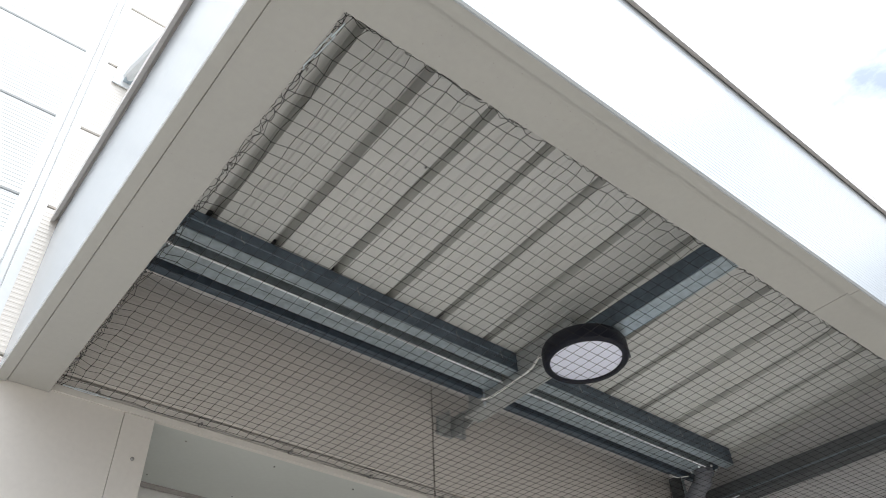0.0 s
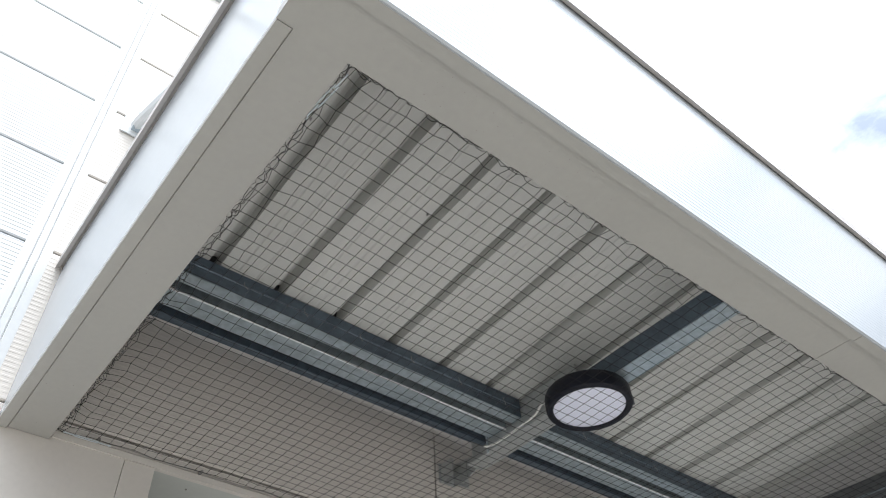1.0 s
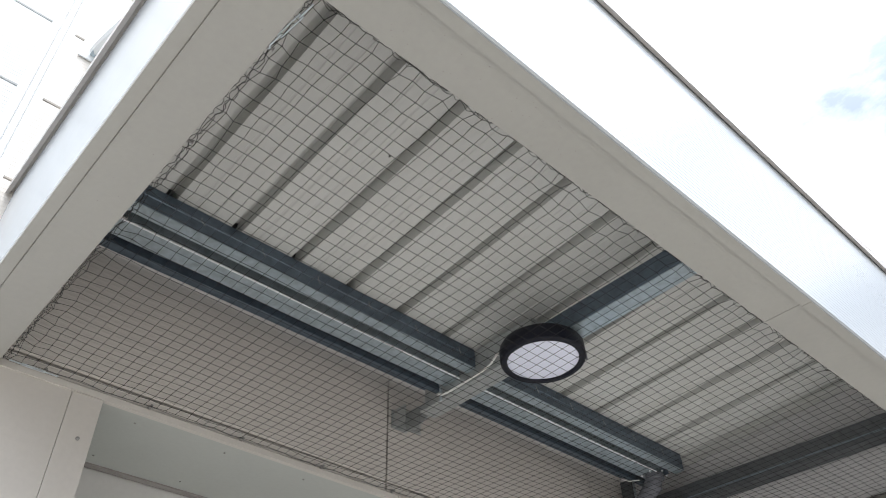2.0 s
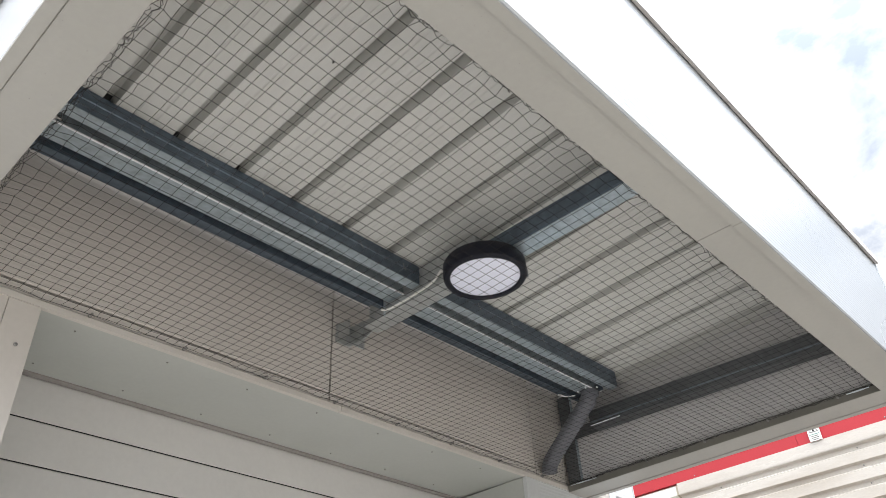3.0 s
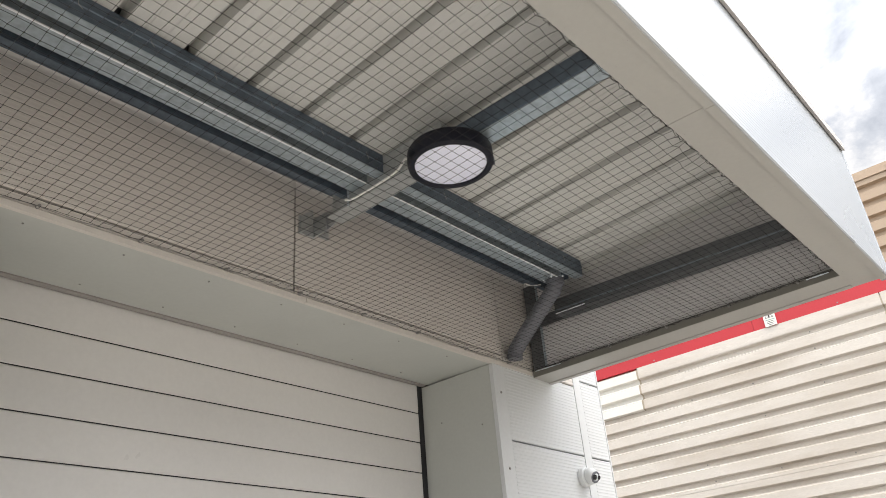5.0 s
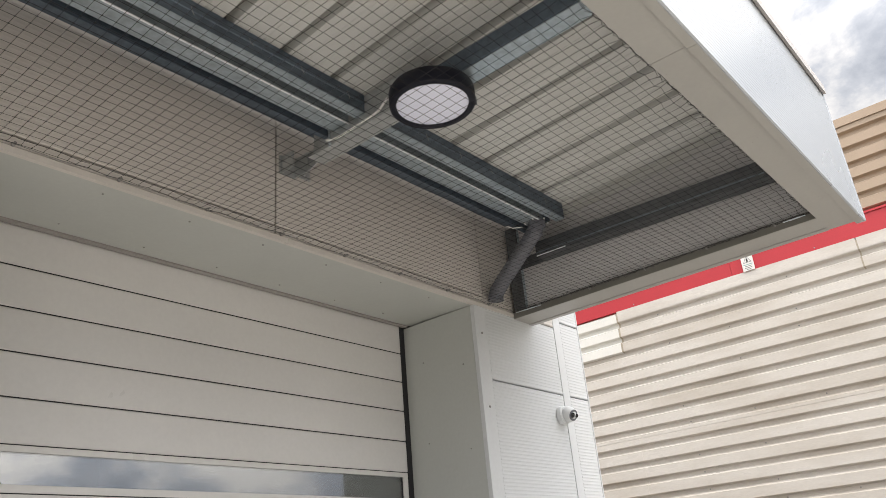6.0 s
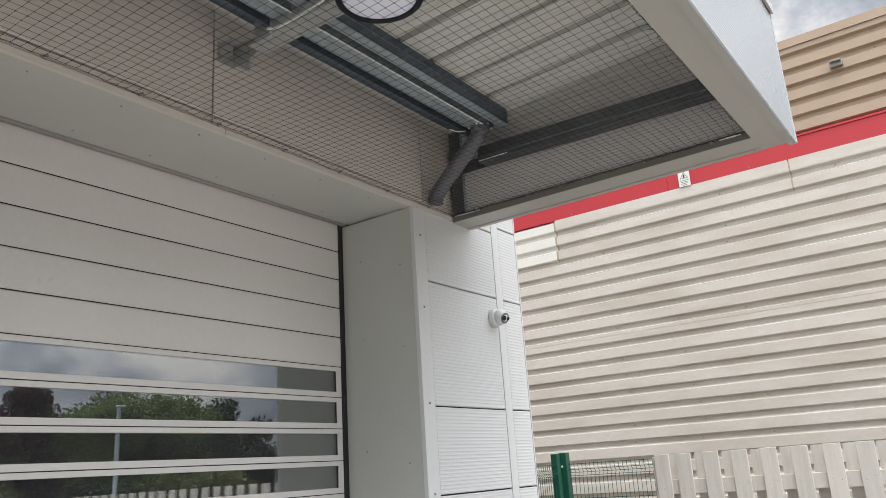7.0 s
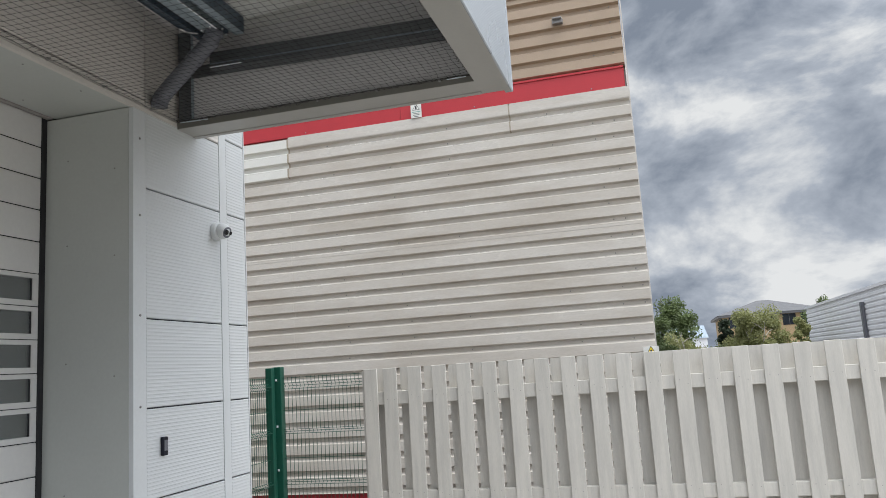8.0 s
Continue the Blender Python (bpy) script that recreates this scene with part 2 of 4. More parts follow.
def tube(bm, points, radius, sides=8, closed=False):
    """A round bar along a line of points; radius may be one number or one for each point."""
    pts = [Vector(p) for p in points]
    rings = []
    side = None
    for i, p in enumerate(pts):
        d = (pts[min(i + 1, len(pts) - 1)] - pts[max(i - 1, 0)]).normalized()
        if side is None:
            side = d.orthogonal().normalized()
        side = (side - d * side.dot(d)).normalized()
        other = d.cross(side)
        r = radius[i] if isinstance(radius, (list, tuple)) else radius
        rings.append([bm.verts.new(p + (side * math.cos(2 * math.pi * k / sides) + other * math.sin(2 * math.pi * k / sides)) * r) for k in range(sides)])
    for a, b in zip(rings, rings[1:]):
        for k in range(sides):
            bm.faces.new((a[k], a[(k + 1) % sides], b[(k + 1) % sides], b[k]))
    if sides > 2:
        bm.faces.new(list(reversed(rings[0])))
        bm.faces.new(rings[-1])
    return bm


def lathe(bm, profile, sides=48, centre=(0, 0, 0), axis="z"):
    """A turned body from (radius, height) pairs."""
    c = Vector(centre)
    rings = []
    for r, h in profile:
        ring = []
        for k in range(sides):
            a = 2 * math.pi * k / sides
            u, v = r * math.cos(a), r * math.sin(a)
            ring.append(bm.verts.new(c + Vector({"z": (u, v, h), "y": (u, h, v), "x": (h, u, v)}[axis])))
        rings.append(ring)
    for a, b in zip(rings, rings[1:]):
        for k in range(sides):
            bm.faces.new((a[k], a[(k + 1) % sides], b[(k + 1) % sides], b[k]))
    bm.faces.new(rings[0])
    bm.faces.new(list(reversed(rings[-1])))
    return bm


def as_mesh(name, bm, mat, smooth=False):
    bmesh.ops.recalc_face_normals(bm, faces=bm.faces)
    me = bpy.data.meshes.new(name)
    bm.to_mesh(me)
    bm.free()
    me.materials.append(mat)
    if smooth:
        for p in me.polygons:
            p.use_smooth = True
        me.set_sharp_from_angle(angle=radians(35))
    return me


def part(name, bm, mat, parent=None, label="", smooth=False):
    ob = new(name, as_mesh(name, bm, mat, smooth))
    if parent:
        ob.parent = parent
    return tagged(ob, label)


def piece(name, me, parent, m=None, label=""):
    ob = new(name, me)
    ob.parent = parent
    if m is not None:
        ob.matrix_basis = m
    return tagged(ob, label)


def thing(name, label, category, group="", kind="", at=None):
    ob = new(name)
    ob.empty_display_size = 0.1
    if at is not None:
        ob.matrix_basis = at
    return tagged(ob, label, category, group, kind)


def B():
    return bmesh.new()


# ---- large structure ----
GROUND, LOWER = -0.1, -0.75
SOFFIT = 3.55
X_LEFT, X_RIGHT, Y_FRONT = -0.667, 4.21, -2.49
IN_LEFT, IN_RIGHT, IN_FRONT = -0.45, 3.96, -2.29
HEAD = 3.570
DOOR_W, DOOR_Y = 3.45, 0.71
CORNER = 4.92


def ground():
    bm = B()
    prism(bm, [(-600, GROUND), (7.9, GROUND), (9.6, LOWER), (900, LOWER), (900, LOWER - 0.5), (-600, LOWER - 0.5)], "y", -600, 600)
    tagged(part("ground", bm, CONCRETE), "buff paved yard running out to the distance", "ground", kind="structure")
    # unseen dark sheet, added so less light bounces up onto the warehouse ribs
    bm = B()
    prism(bm, [(6.72, GROUND + 0.004), (7.9, GROUND + 0.004), (9.6, LOWER + 0.004), (110, LOWER + 0.004), (110, LOWER - 0.05), (9.6, LOWER - 0.05), (7.9, GROUND - 0.05), (6.72, GROUND - 0.05)], "y", -13.5, 40)
    tagged(part("road", bm, DARK_GROUND), "unseen dark ground added beyond the fence to cut bounced light", "road", kind="structure")


ground()


def rib_outline(z0, z1, pitch=0.025, depth=0.0014, y=0.0, thick=0.035):
    """The side outline of a micro-ribbed sheet, as (y, z)."""
    n = max(2, round((z1 - z0 - 0.02) / pitch))
    pts = [(y + 0.006, z0), (y, z0 + 0.006)]
    step = (z1 - z0 - 0.02) / n
    for i in range(n):
        a = z0 + 0.01 + i * step
        pts += [(y, a + step * 0.30), (y + depth, a + step * 0.42), (y + depth, a + step * 0.88), (y, a + step)]
    pts += [(y, z1 - 0.006), (y + 0.006, z1), (y + thick, z1), (y + thick, z0)]
    return pts


def facade():
    wall = B()
    top = 7.6
    for x0, x1, z0, z1 in ((-9.0, -0.031, GROUND, top), (DOOR_W + 0.051, CORNER - 0.03, GROUND, top), (-0.031, DOOR_W + 0.051, HEAD + 0.030, top)):
        box(wall, x0, x1, 0.03, 0.24, z0, z1)
    front = tagged(part("wall_front", wall, DARKCORE), "white micro-ribbed panel wall with dark joints", "wall", kind="structure")
    rows_right = (GROUND, 0.33, 0.93, 1.525, 2.123, 3.026, 3.66, 4.51, 5.11, 5.71, 6.31, 6.91, 7.5)
    gap = 0.005
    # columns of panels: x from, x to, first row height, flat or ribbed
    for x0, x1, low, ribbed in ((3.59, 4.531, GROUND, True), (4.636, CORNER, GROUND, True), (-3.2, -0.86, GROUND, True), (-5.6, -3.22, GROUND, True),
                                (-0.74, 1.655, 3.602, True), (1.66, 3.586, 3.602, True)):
        # beside the door the panels take the bounce-lit tone at canopy height
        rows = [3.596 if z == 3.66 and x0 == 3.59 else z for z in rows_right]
        for z0, z1 in zip(rows, rows[1:]):
            if z1 <= low:
                continue
            z0 = max(z0, low)
            bm = B()
            prism(bm, rib_outline(z0 + gap, z1 - gap, depth=0.0014 if low < 3 else 0.0007), "x", x0 + 0.004, x1 - 0.004)
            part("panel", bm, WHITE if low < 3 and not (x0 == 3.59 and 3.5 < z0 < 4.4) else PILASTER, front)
    # pilaster skins each side of the door, below the canopy
    bm = B()
    box(bm, -0.74, -0.1202, 0.0, 0.035, GROUND, 3.592, 0.003)
    part("panel", bm, PILASTER, front)
    for x0, x1 in ((-0.119, 0.02), (3.45, 3.587)):
        bm = B()
        box(bm, x0, x1, -0.004, 0.03, GROUND, HEAD - 0.003, 0.002)
        part("corner_flashing", bm, PILASTER if x0 < 1 else WHITE, front)
    # vertical cover strips over the panel ends
    bm = B()
    prism(bm, [(4.533, 0.02), (4.533, -0.0015), (4.634, -0.0015), (4.634, 0.02)], "z", GROUND, 7.5)
    part("joint_strip", bm, WHITE, front)
    bm = B()
    m = -0.80
    prism(bm, [(-0.866, 0.02), (-0.866, -0.001), (m - 0.022, -0.001), (m - 0.020, 0.006), (m - 0.017, 0.006), (m - 0.015, -0.001), (m + 0.015, -0.001), (m + 0.017, 0.006), (m + 0.020, 0.006), (m + 0.022, -0.001), (-0.734, -0.001), (-0.734, 0.02)], "z", GROUND, 7.5)
    part("joint_strip", bm, WHITE, front)
    bm = B()
    prism(bm, [(CORNER, -0.003), (CORNER + 0.012, -0.003), (CORNER + 0.012, 0.16), (CORNER, 0.16)], "z", GROUND, 7.5)
    part("corner_flashing", bm, WHITE, front)
    bm = B()
    box(bm, -9.0, CORNER + 0.03, -0.03, 0.30, 7.5, 7.66, 0.01)
    part("coping", bm, WHITE, front)
    # edge angle that closes the panels above the door, in the bounce-lit tone
    bm = B()
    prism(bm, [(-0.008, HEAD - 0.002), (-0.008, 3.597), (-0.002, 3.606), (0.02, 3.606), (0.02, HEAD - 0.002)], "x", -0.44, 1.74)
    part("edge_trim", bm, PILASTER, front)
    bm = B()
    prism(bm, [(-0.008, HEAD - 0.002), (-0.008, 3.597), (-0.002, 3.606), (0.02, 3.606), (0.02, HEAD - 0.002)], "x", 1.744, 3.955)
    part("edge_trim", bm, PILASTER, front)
    # screws in the flashings
    bm = B()
    for x in (-0.05, 3.51):
        for z in (0.95, 1.54, 2.14, 2.82, 3.36):
            lathe(bm, [(0.009, 0.0), (0.009, -0.004), (0.005, -0.008)], 8, (x + 0.01, -0.004, z), "y")
    tagged(part("screw", bm, SCREW, front), kind="stuff")


facade()


def reveal():
    wall = tagged(part("wall_reveal", box(B(), DOOR_W, DOOR_W + 0.05, 0.031, DOOR_Y + 0.06, GROUND, HEAD - 0.002, 0.002), REVEAL), "grey-green metal-lined door reveal in a shaded tone", "wall", kind="structure")
    bm = B()
    box(bm, -0.03, 0.02, 0.031, DOOR_Y + 0.06, GROUND, HEAD - 0.002, 0.002)
    part("side_lining", bm, REVEAL, wall)
    bm = B()
    prism(bm, [(0.024, HEAD), (DOOR_Y - 0.06, HEAD + 0.012), (DOOR_Y - 0.06, HEAD + 0.028), (0.024, HEAD + 0.026)], "x", -0.03, DOOR_W + 0.05)
    part("head_lining", bm, REVEAL, wall)
    bm = B()
    prism(bm, [(DOOR_Y - 0.058, HEAD + 0.012 + 0.002), (DOOR_Y - 0.058, HEAD + 0.012 + 0.05), (DOOR_Y + 0.12, HEAD + 0.012 + 0.05), (DOOR_Y + 0.12, HEAD + 0.012 + 0.035), (DOOR_Y - 0.045, HEAD + 0.012 + 0.035), (DOOR_Y - 0.045, HEAD + 0.012 + 0.002)], "x", 0.02, DOOR_W)
    part("head_track", bm, SLOT, wall, "dark slot above the door curtain")
    part("head_strip", box(B(), 0.022, DOOR_W - 0.002, DOOR_Y - 0.0575, DOOR_Y - 0.014, HEAD + 0.004, HEAD + 0.0135, 0.001), SLOT, wall, "brown-grey strip at the door head")
    bm = B()
    for row_y, shift in ((0.105, 0.0), (0.555, -0.005)):
        for i in range(8):
            lathe(bm, [(0.0055, 0.0), (0.0055, -0.003), (0.003, -0.005)], 8, (0.22 + 0.477 * i + shift, row_y, HEAD + 0.02 * (row_y - 0.02)), "z")
    for z in (0.9, 1.75, 2.55, 3.15):
        for y in (0.14, 0.52):
            lathe(bm, [(0.006, 0.0), (0.006, -0.003), (0.003, -0.005)], 8, (DOOR_W, y, z + 0.1 * (y > 0.3)), "x")
    tagged(part("screw", bm, SCREW, wall), kind="stuff")


reveal()


def shell():
    """The rest of the building, which closes the space behind the door."""
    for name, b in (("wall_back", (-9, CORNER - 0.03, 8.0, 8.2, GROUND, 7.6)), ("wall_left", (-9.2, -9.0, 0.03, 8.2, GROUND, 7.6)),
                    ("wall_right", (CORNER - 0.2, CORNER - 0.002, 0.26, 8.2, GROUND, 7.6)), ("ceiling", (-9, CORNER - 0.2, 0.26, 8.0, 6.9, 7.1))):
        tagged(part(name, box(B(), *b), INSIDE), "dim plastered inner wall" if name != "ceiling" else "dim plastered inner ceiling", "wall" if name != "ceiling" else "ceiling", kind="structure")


shell()


def roller_door():
    door = thing("roller_door", "light grey lath door with four glazed rows, closed", "door", at=pose(0, 0, 0))
    lath = 0.2232
    top = 3.588
    x0, x1 = 0.065, DOOR_W - 0.045
    n = 17
    for i in range(n):
        z1 = top - i * lath
        z0 = z1 - lath
        if z0 < GROUND:
            z0 = GROUND + 0.01
        if z1 - z0 < 0.03:
            break
        a, b = z0 + 0.0028, z1 - 0.0028
        y = DOOR_Y
        if 5 <= i <= 9:
            row = B()
            rail = 0.037
            for bx in ((x0, x1, y, y + 0.04, a, a + rail), (x0, x1, y, y + 0.04, b - rail + 0.006, b),
                       (x0, x0 + 0.05, y, y + 0.04, a + rail, b - rail + 0.006), (x1 - 0.05, x1, y, y + 0.04, a + rail, b - rail + 0.006)):
                box(row, *bx, 0.002)
            f = part("glazed_lath", row, DOOR, door)
            seal = B()
            for xs in ((x0 + 0.05, x0 + 0.062), (x1 - 0.062, x1 - 0.05)):
                box(seal, *xs, y + 0.008, y + 0.03, a + rail, b - rail + 0.006)
            part("seal", seal, RUBBER, f)
            pane = part("pane", box(B(), x0 + 0.060, x1 - 0.060, y + 0.010, y + 0.014, a + rail - 0.003, b - rail + 0.009), GLASS, f, "clear pane")
            pane.visible_shadow = False
            pane = part("pane", box(B(), x0 + 0.060, x1 - 0.060, y + 0.028, y + 0.032, a + rail - 0.003, b - rail + 0.009), GLASS, f, "clear pane")
            pane.visible_shadow = False
        else:
            bm = B()
            prism(bm, [(y + 0.006, a), (y, a + 0.006), (y - 0.001, (a + b) / 2), (y, b - 0.006), (y + 0.006, b), (y + 0.04, b), (y + 0.04, a)], "x", x0, x1)
            part("lath", bm, DOOR, door)
        bm = B()
        box(bm, x0, x1, y + 0.005, y + 0.036, a - 0.0062, a + 0.0005)
        part("hinge_strip", bm, RUBBER, door)
    for s in (0, 1):
        bm = B()
        u = 0.021 if s == 0 else DOOR_W - 0.044
        box(bm, u, u + 0.043, DOOR_Y - 0.012, DOOR_Y + 0.07, GROUND, 3.594, 0.003)
        part("guide_rail", bm, RUBBER, door, "black rubber-edged guide rail")


roller_door()


# ---- canopy ----
def canopy():
    c = thing("canopy", "steel canopy with white fascia and grey soffit edge", "canopy", at=pose(0, 0, 0))
    z = SOFFIT
    # soffit edge, front in two lengths, outline as (y, z)
    front = [(IN_FRONT, z + 0.055), (IN_FRONT, z), (Y_FRONT + 0.045, z), (Y_FRONT + 0.04, z - 0.012), (Y_FRONT + 0.0005, z - 0.012), (Y_FRONT + 0.0005, z + 0.055)]
    for a, b in ((X_LEFT, 1.757), (1.760, X_RIGHT)):
        part("soffit_edge", prism(B(), front, "x", a, b), TRIM, c)
    left = [(IN_LEFT, z + 0.052), (IN_LEFT, z + 0.002), (X_LEFT + 0.050, z + 0.002), (X_LEFT + 0.049, z + 0.005), (X_LEFT + 0.046, z + 0.005), (X_LEFT + 0.045, z - 0.004), (X_LEFT + 0.002, z - 0.004), (X_LEFT, z + 0.012), (X_LEFT + 0.02, z + 0.052)]
    part("soffit_edge", prism(B(), left, "y", IN_FRONT + 0.001, -0.005), TRIM, c)
    right = [(X_LEFT + X_RIGHT - x + 0.0, q) for x, q in left]
    right[0] = (IN_RIGHT, z + 0.052)
    right[1] = (IN_RIGHT, z + 0.002)
    part("soffit_edge", prism(B(), right, "y", IN_FRONT + 0.001, -0.005), TRIM, c)
    # added dark strip paints the shade on the right upstand's inner face
    part("upstand_shade_strip", prism(B(), [(IN_RIGHT - 0.006, z + 0.004), (IN_RIGHT - 0.006, z + 0.058), (IN_RIGHT - 0.0005, z + 0.062), (IN_RIGHT - 0.0005, z + 0.004)], "y", IN_FRONT + 0.002, -0.012), UPSTAND_SHADE, c, "dark strip of painted shade")
    # fascias
    part("front_fascia", prism(B(), rib_outline(z - 0.013, 4.49, 0.022, 0.0006, Y_FRONT - 0.012, 0.0115), "x", X_LEFT - 0.003, X_RIGHT - 0.004), FASCIA, c, "white micro-ribbed fascia sheet")
    part("side_fascia", box(B(), X_LEFT + 0.001, X_LEFT + 0.03, Y_FRONT + 0.001, -0.004, z + 0.014, 4.44, 0.002), FASCIA, c, "smooth white side sheet")
    part("side_fascia", box(B(), X_RIGHT - 0.03, X_RIGHT + 0.012, Y_FRONT + 0.04, -0.004, z + 0.014, 4.44, 0.002), FASCIA, c, "smooth white side sheet")
    part("corner_trim", box(B(), X_RIGHT - 0.004, X_RIGHT + 0.022, Y_FRONT - 0.016, Y_FRONT + 0.04, z - 0.012, 4.49, 0.003), FASCIA, c)
    # cappings
    cap = [(Y_FRONT - 0.016, 4.475), (Y_FRONT - 0.034, 4.468), (Y_FRONT - 0.034, 4.535), (Y_FRONT + 0.16, 4.55), (Y_FRONT + 0.16, 4.492), (Y_FRONT - 0.016, 4.492)]
    for a, b in ((X_LEFT - 0.05, 1.73), (1.733, X_RIGHT + 0.010)):
        part("capping", prism(B(), cap, "x", a, b), CAP, c, "brown-grey capping")
    side = [(X_LEFT - 0.012, 4.425), (X_LEFT - 0.030, 4.418), (X_LEFT - 0.030, 4.482), (X_LEFT + 0.16, 4.495), (X_LEFT + 0.16, 4.443), (X_LEFT - 0.012, 4.443)]
    part("capping", prism(B(), side, "y", Y_FRONT + 0.161, -0.006), CAP, c, "brown-grey capping")
    part("capping", prism(B(), [(X_LEFT + X_RIGHT - x, q) for x, q in side], "y", Y_FRONT + 0.161, -0.006), CAP, c, "brown-grey capping")
    # roof sheet, falling towards the wall, ribs hollow from below
    rib0, pitch, y_back, z_back, fall = -0.165, 0.333, -0.60, 4.2352, -0.057
    low = []
    x = IN_LEFT - 0.22
    low.append((x, 0.0))
    k = -1
    while rib0 + pitch * k < X_RIGHT - 0.15:
        r = rib0 + pitch * k
        for dx, dz in ((-0.016, 0), (-0.012, 0.085), (0.034, 0.085), (0.040, 0), (0.115, 0), (0.119, 0.004), (0.127, 0.004), (0.131, 0), (0.205, 0), (0.209, 0.004), (0.217, 0.004), (0.221, 0)):
            if X_LEFT + 0.04 < r + dx < X_RIGHT - 0.04:
                low.append((r + dx, dz))
        k += 1
    low.append((X_RIGHT - 0.035, 0.0))
    low[0] = (X_LEFT + 0.035, 0.0)
    outline = [(p, z_back + q) for p, q in low] + [(X_RIGHT - 0.035, z_back + 0.115), (X_LEFT + 0.035, z_back + 0.115)]
    bm = B()
    prism(bm, outline, "y", y_back, Y_FRONT + 0.05, fall)
    part("roof_sheet", bm, DECK, c, "pale ribbed roof sheet seen from below")
    # inner faces of the fascias
    part("inner_lining", box(B(), X_RIGHT - 0.22, X_RIGHT - 0.205, IN_FRONT - 0.12, -0.01, z + 0.06, 4.42), LINING, c)
    part("inner_lining", box(B(), X_LEFT + 0.18, X_LEFT + 0.195, IN_FRONT - 0.12, -0.01, z + 0.06, 4.42), LINING, c)
    part("inner_lining", box(B(), X_LEFT + 0.18, X_RIGHT - 0.2, IN_FRONT - 0.14, IN_FRONT - 0.125, z + 0.06, 4.30), LINING, c)
    # roof over the gutter strip
    part("gutter_cover", box(B(), X_LEFT + 0.035, X_RIGHT - 0.035, -0.70, -0.012, 4.36, 4.40), GALV_DARK, c)
    # foam closers under the ribs
    closer = as_mesh("closer", prism(B(), [(-0.020, 0.003), (-0.012, 0.083), (0.033, 0.083), (0.026, 0.050), (0.010, 0.003)], "y", y_back - 0.036, y_back - 0.004), RUBBER)
    for k in range(12):
        r = rib0 + pitch * k
        if r < IN_RIGHT - 0.1:
            piece("closer", closer, c, pose(r, 0, z_back + 0.001))
    # purlin under the sheet end, gutter plate and wall channel, each in two bays
    for a, b, end in ((X_LEFT + 0.2, 1.733, 0), (1.86, 3.80, 1)):
        purlin = [(-0.684, 4.2335), (-0.684, 4.115), (-0.614, 4.115), (-0.614, 4.135), (-0.620, 4.135), (-0.620, 4.121), (-0.678, 4.121), (-0.678, 4.2275), (-0.620, 4.2275), (-0.620, 4.2335)]
        part("purlin", prism(B(), purlin, "x", a, b - 0.03 * end), GALV_DARK, c, "steel purlin in a shaded tone")
        # lighter plate puts the light reflected by the purlin's underside into colour
        part("purlin_lit_face", box(B(), a, b - 0.03 * end, -0.683, -0.615, 4.109, 4.114), GALV, c, "purlin underside in a lit tone")
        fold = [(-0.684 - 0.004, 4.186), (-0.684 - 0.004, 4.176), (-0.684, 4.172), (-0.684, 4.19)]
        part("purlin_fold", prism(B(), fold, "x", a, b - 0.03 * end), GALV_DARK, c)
        gutter = [(-0.552, 4.110), (-0.552, 4.245), (-0.547, 4.245), (-0.547, 4.116), (-0.430, 4.116), (-0.430, 4.245), (-0.425, 4.245), (-0.425, 4.112), (-0.546, 4.112), (-0.546, 4.110)]
        part("gutter", prism(B(), gutter, "x", a, b - 0.11 * end), GALV, c, "galvanised box gutter")
        part("gutter_lip", box(B(), a, b - 0.13 * end, -0.558, -0.5500, 4.103, 4.1095), GALV_BRIGHT, c, "near-white edge strip")
        chan = [(-0.385, 4.185), (-0.385, 4.10), (-0.350, 4.10), (-0.350, 4.112), (-0.379, 4.112), (-0.379, 4.179), (-0.335, 4.179), (-0.335, 4.185)]
        part("wall_channel", prism(B(), chan, "x", a, b - 0.05 * end), GALV_DARK, c, "steel channel in a shaded tone")
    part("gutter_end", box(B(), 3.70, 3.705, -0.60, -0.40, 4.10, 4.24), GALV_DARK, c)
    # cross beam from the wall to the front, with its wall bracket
    # one beam in two tones: shade painted on its sides, light on its underside
    part("cross_beam", box(B(), 1.755, 1.885, -2.40, -1.121, 4.046, 4.158, 0.006), GALV_DARK, c, "galvanised box beam in a shaded tone")
    part("beam_lit_face", box(B(), 1.762, 1.885, -2.40, -1.121, 4.039, 4.0455, 0.002), GALV, c, "beam underside in a lit tone")
    arm = part("support_arm", box(B(), 1.735, 1.858, -1.12, -0.25, 4.04, 4.228, 0.006), ARM, c, "brighter galvanised arm")
    part("end_plate", box(B(), 1.728, 1.734, -0.40, -0.385, 4.03, 4.20, 0.001), GALV_NEW, arm, "thin galvanised end plate")
    bracket = B()
    box(bracket, 1.68, 1.80, -0.012, -0.004, 4.005, 4.13, 0.002)
    box(bracket, 1.80, 1.91, -0.012, -0.004, 4.03, 4.16, 0.002)
    box(bracket, 1.69, 1.698, -0.12, -0.012, 4.01, 4.12, 0.002)
    box(bracket, 1.79, 1.798, -0.13, -0.012, 4.01, 4.14, 0.002)
    prism(bracket, [(-0.24, 4.05), (-0.24, 4.13), (-0.15, 4.14), (-0.012, 4.14), (-0.012, 4.045), (-0.14, 4.02)], "x", 1.80, 1.808)
    box(bracket, 1.735, 1.855, -0.249, -0.20, 4.045, 4.052, 0.002)
    for bx in (1.72, 1.86):
        lathe(bracket, [(0.011, -0.012), (0.011, -0.020), (0.006, -0.026)], 8, (bx, 0, 4.06), "y")
    part("wall_bracket", bracket, ARM, c, "galvanised wall bracket")
    # side beam and its upright at the wall
    beam = B()
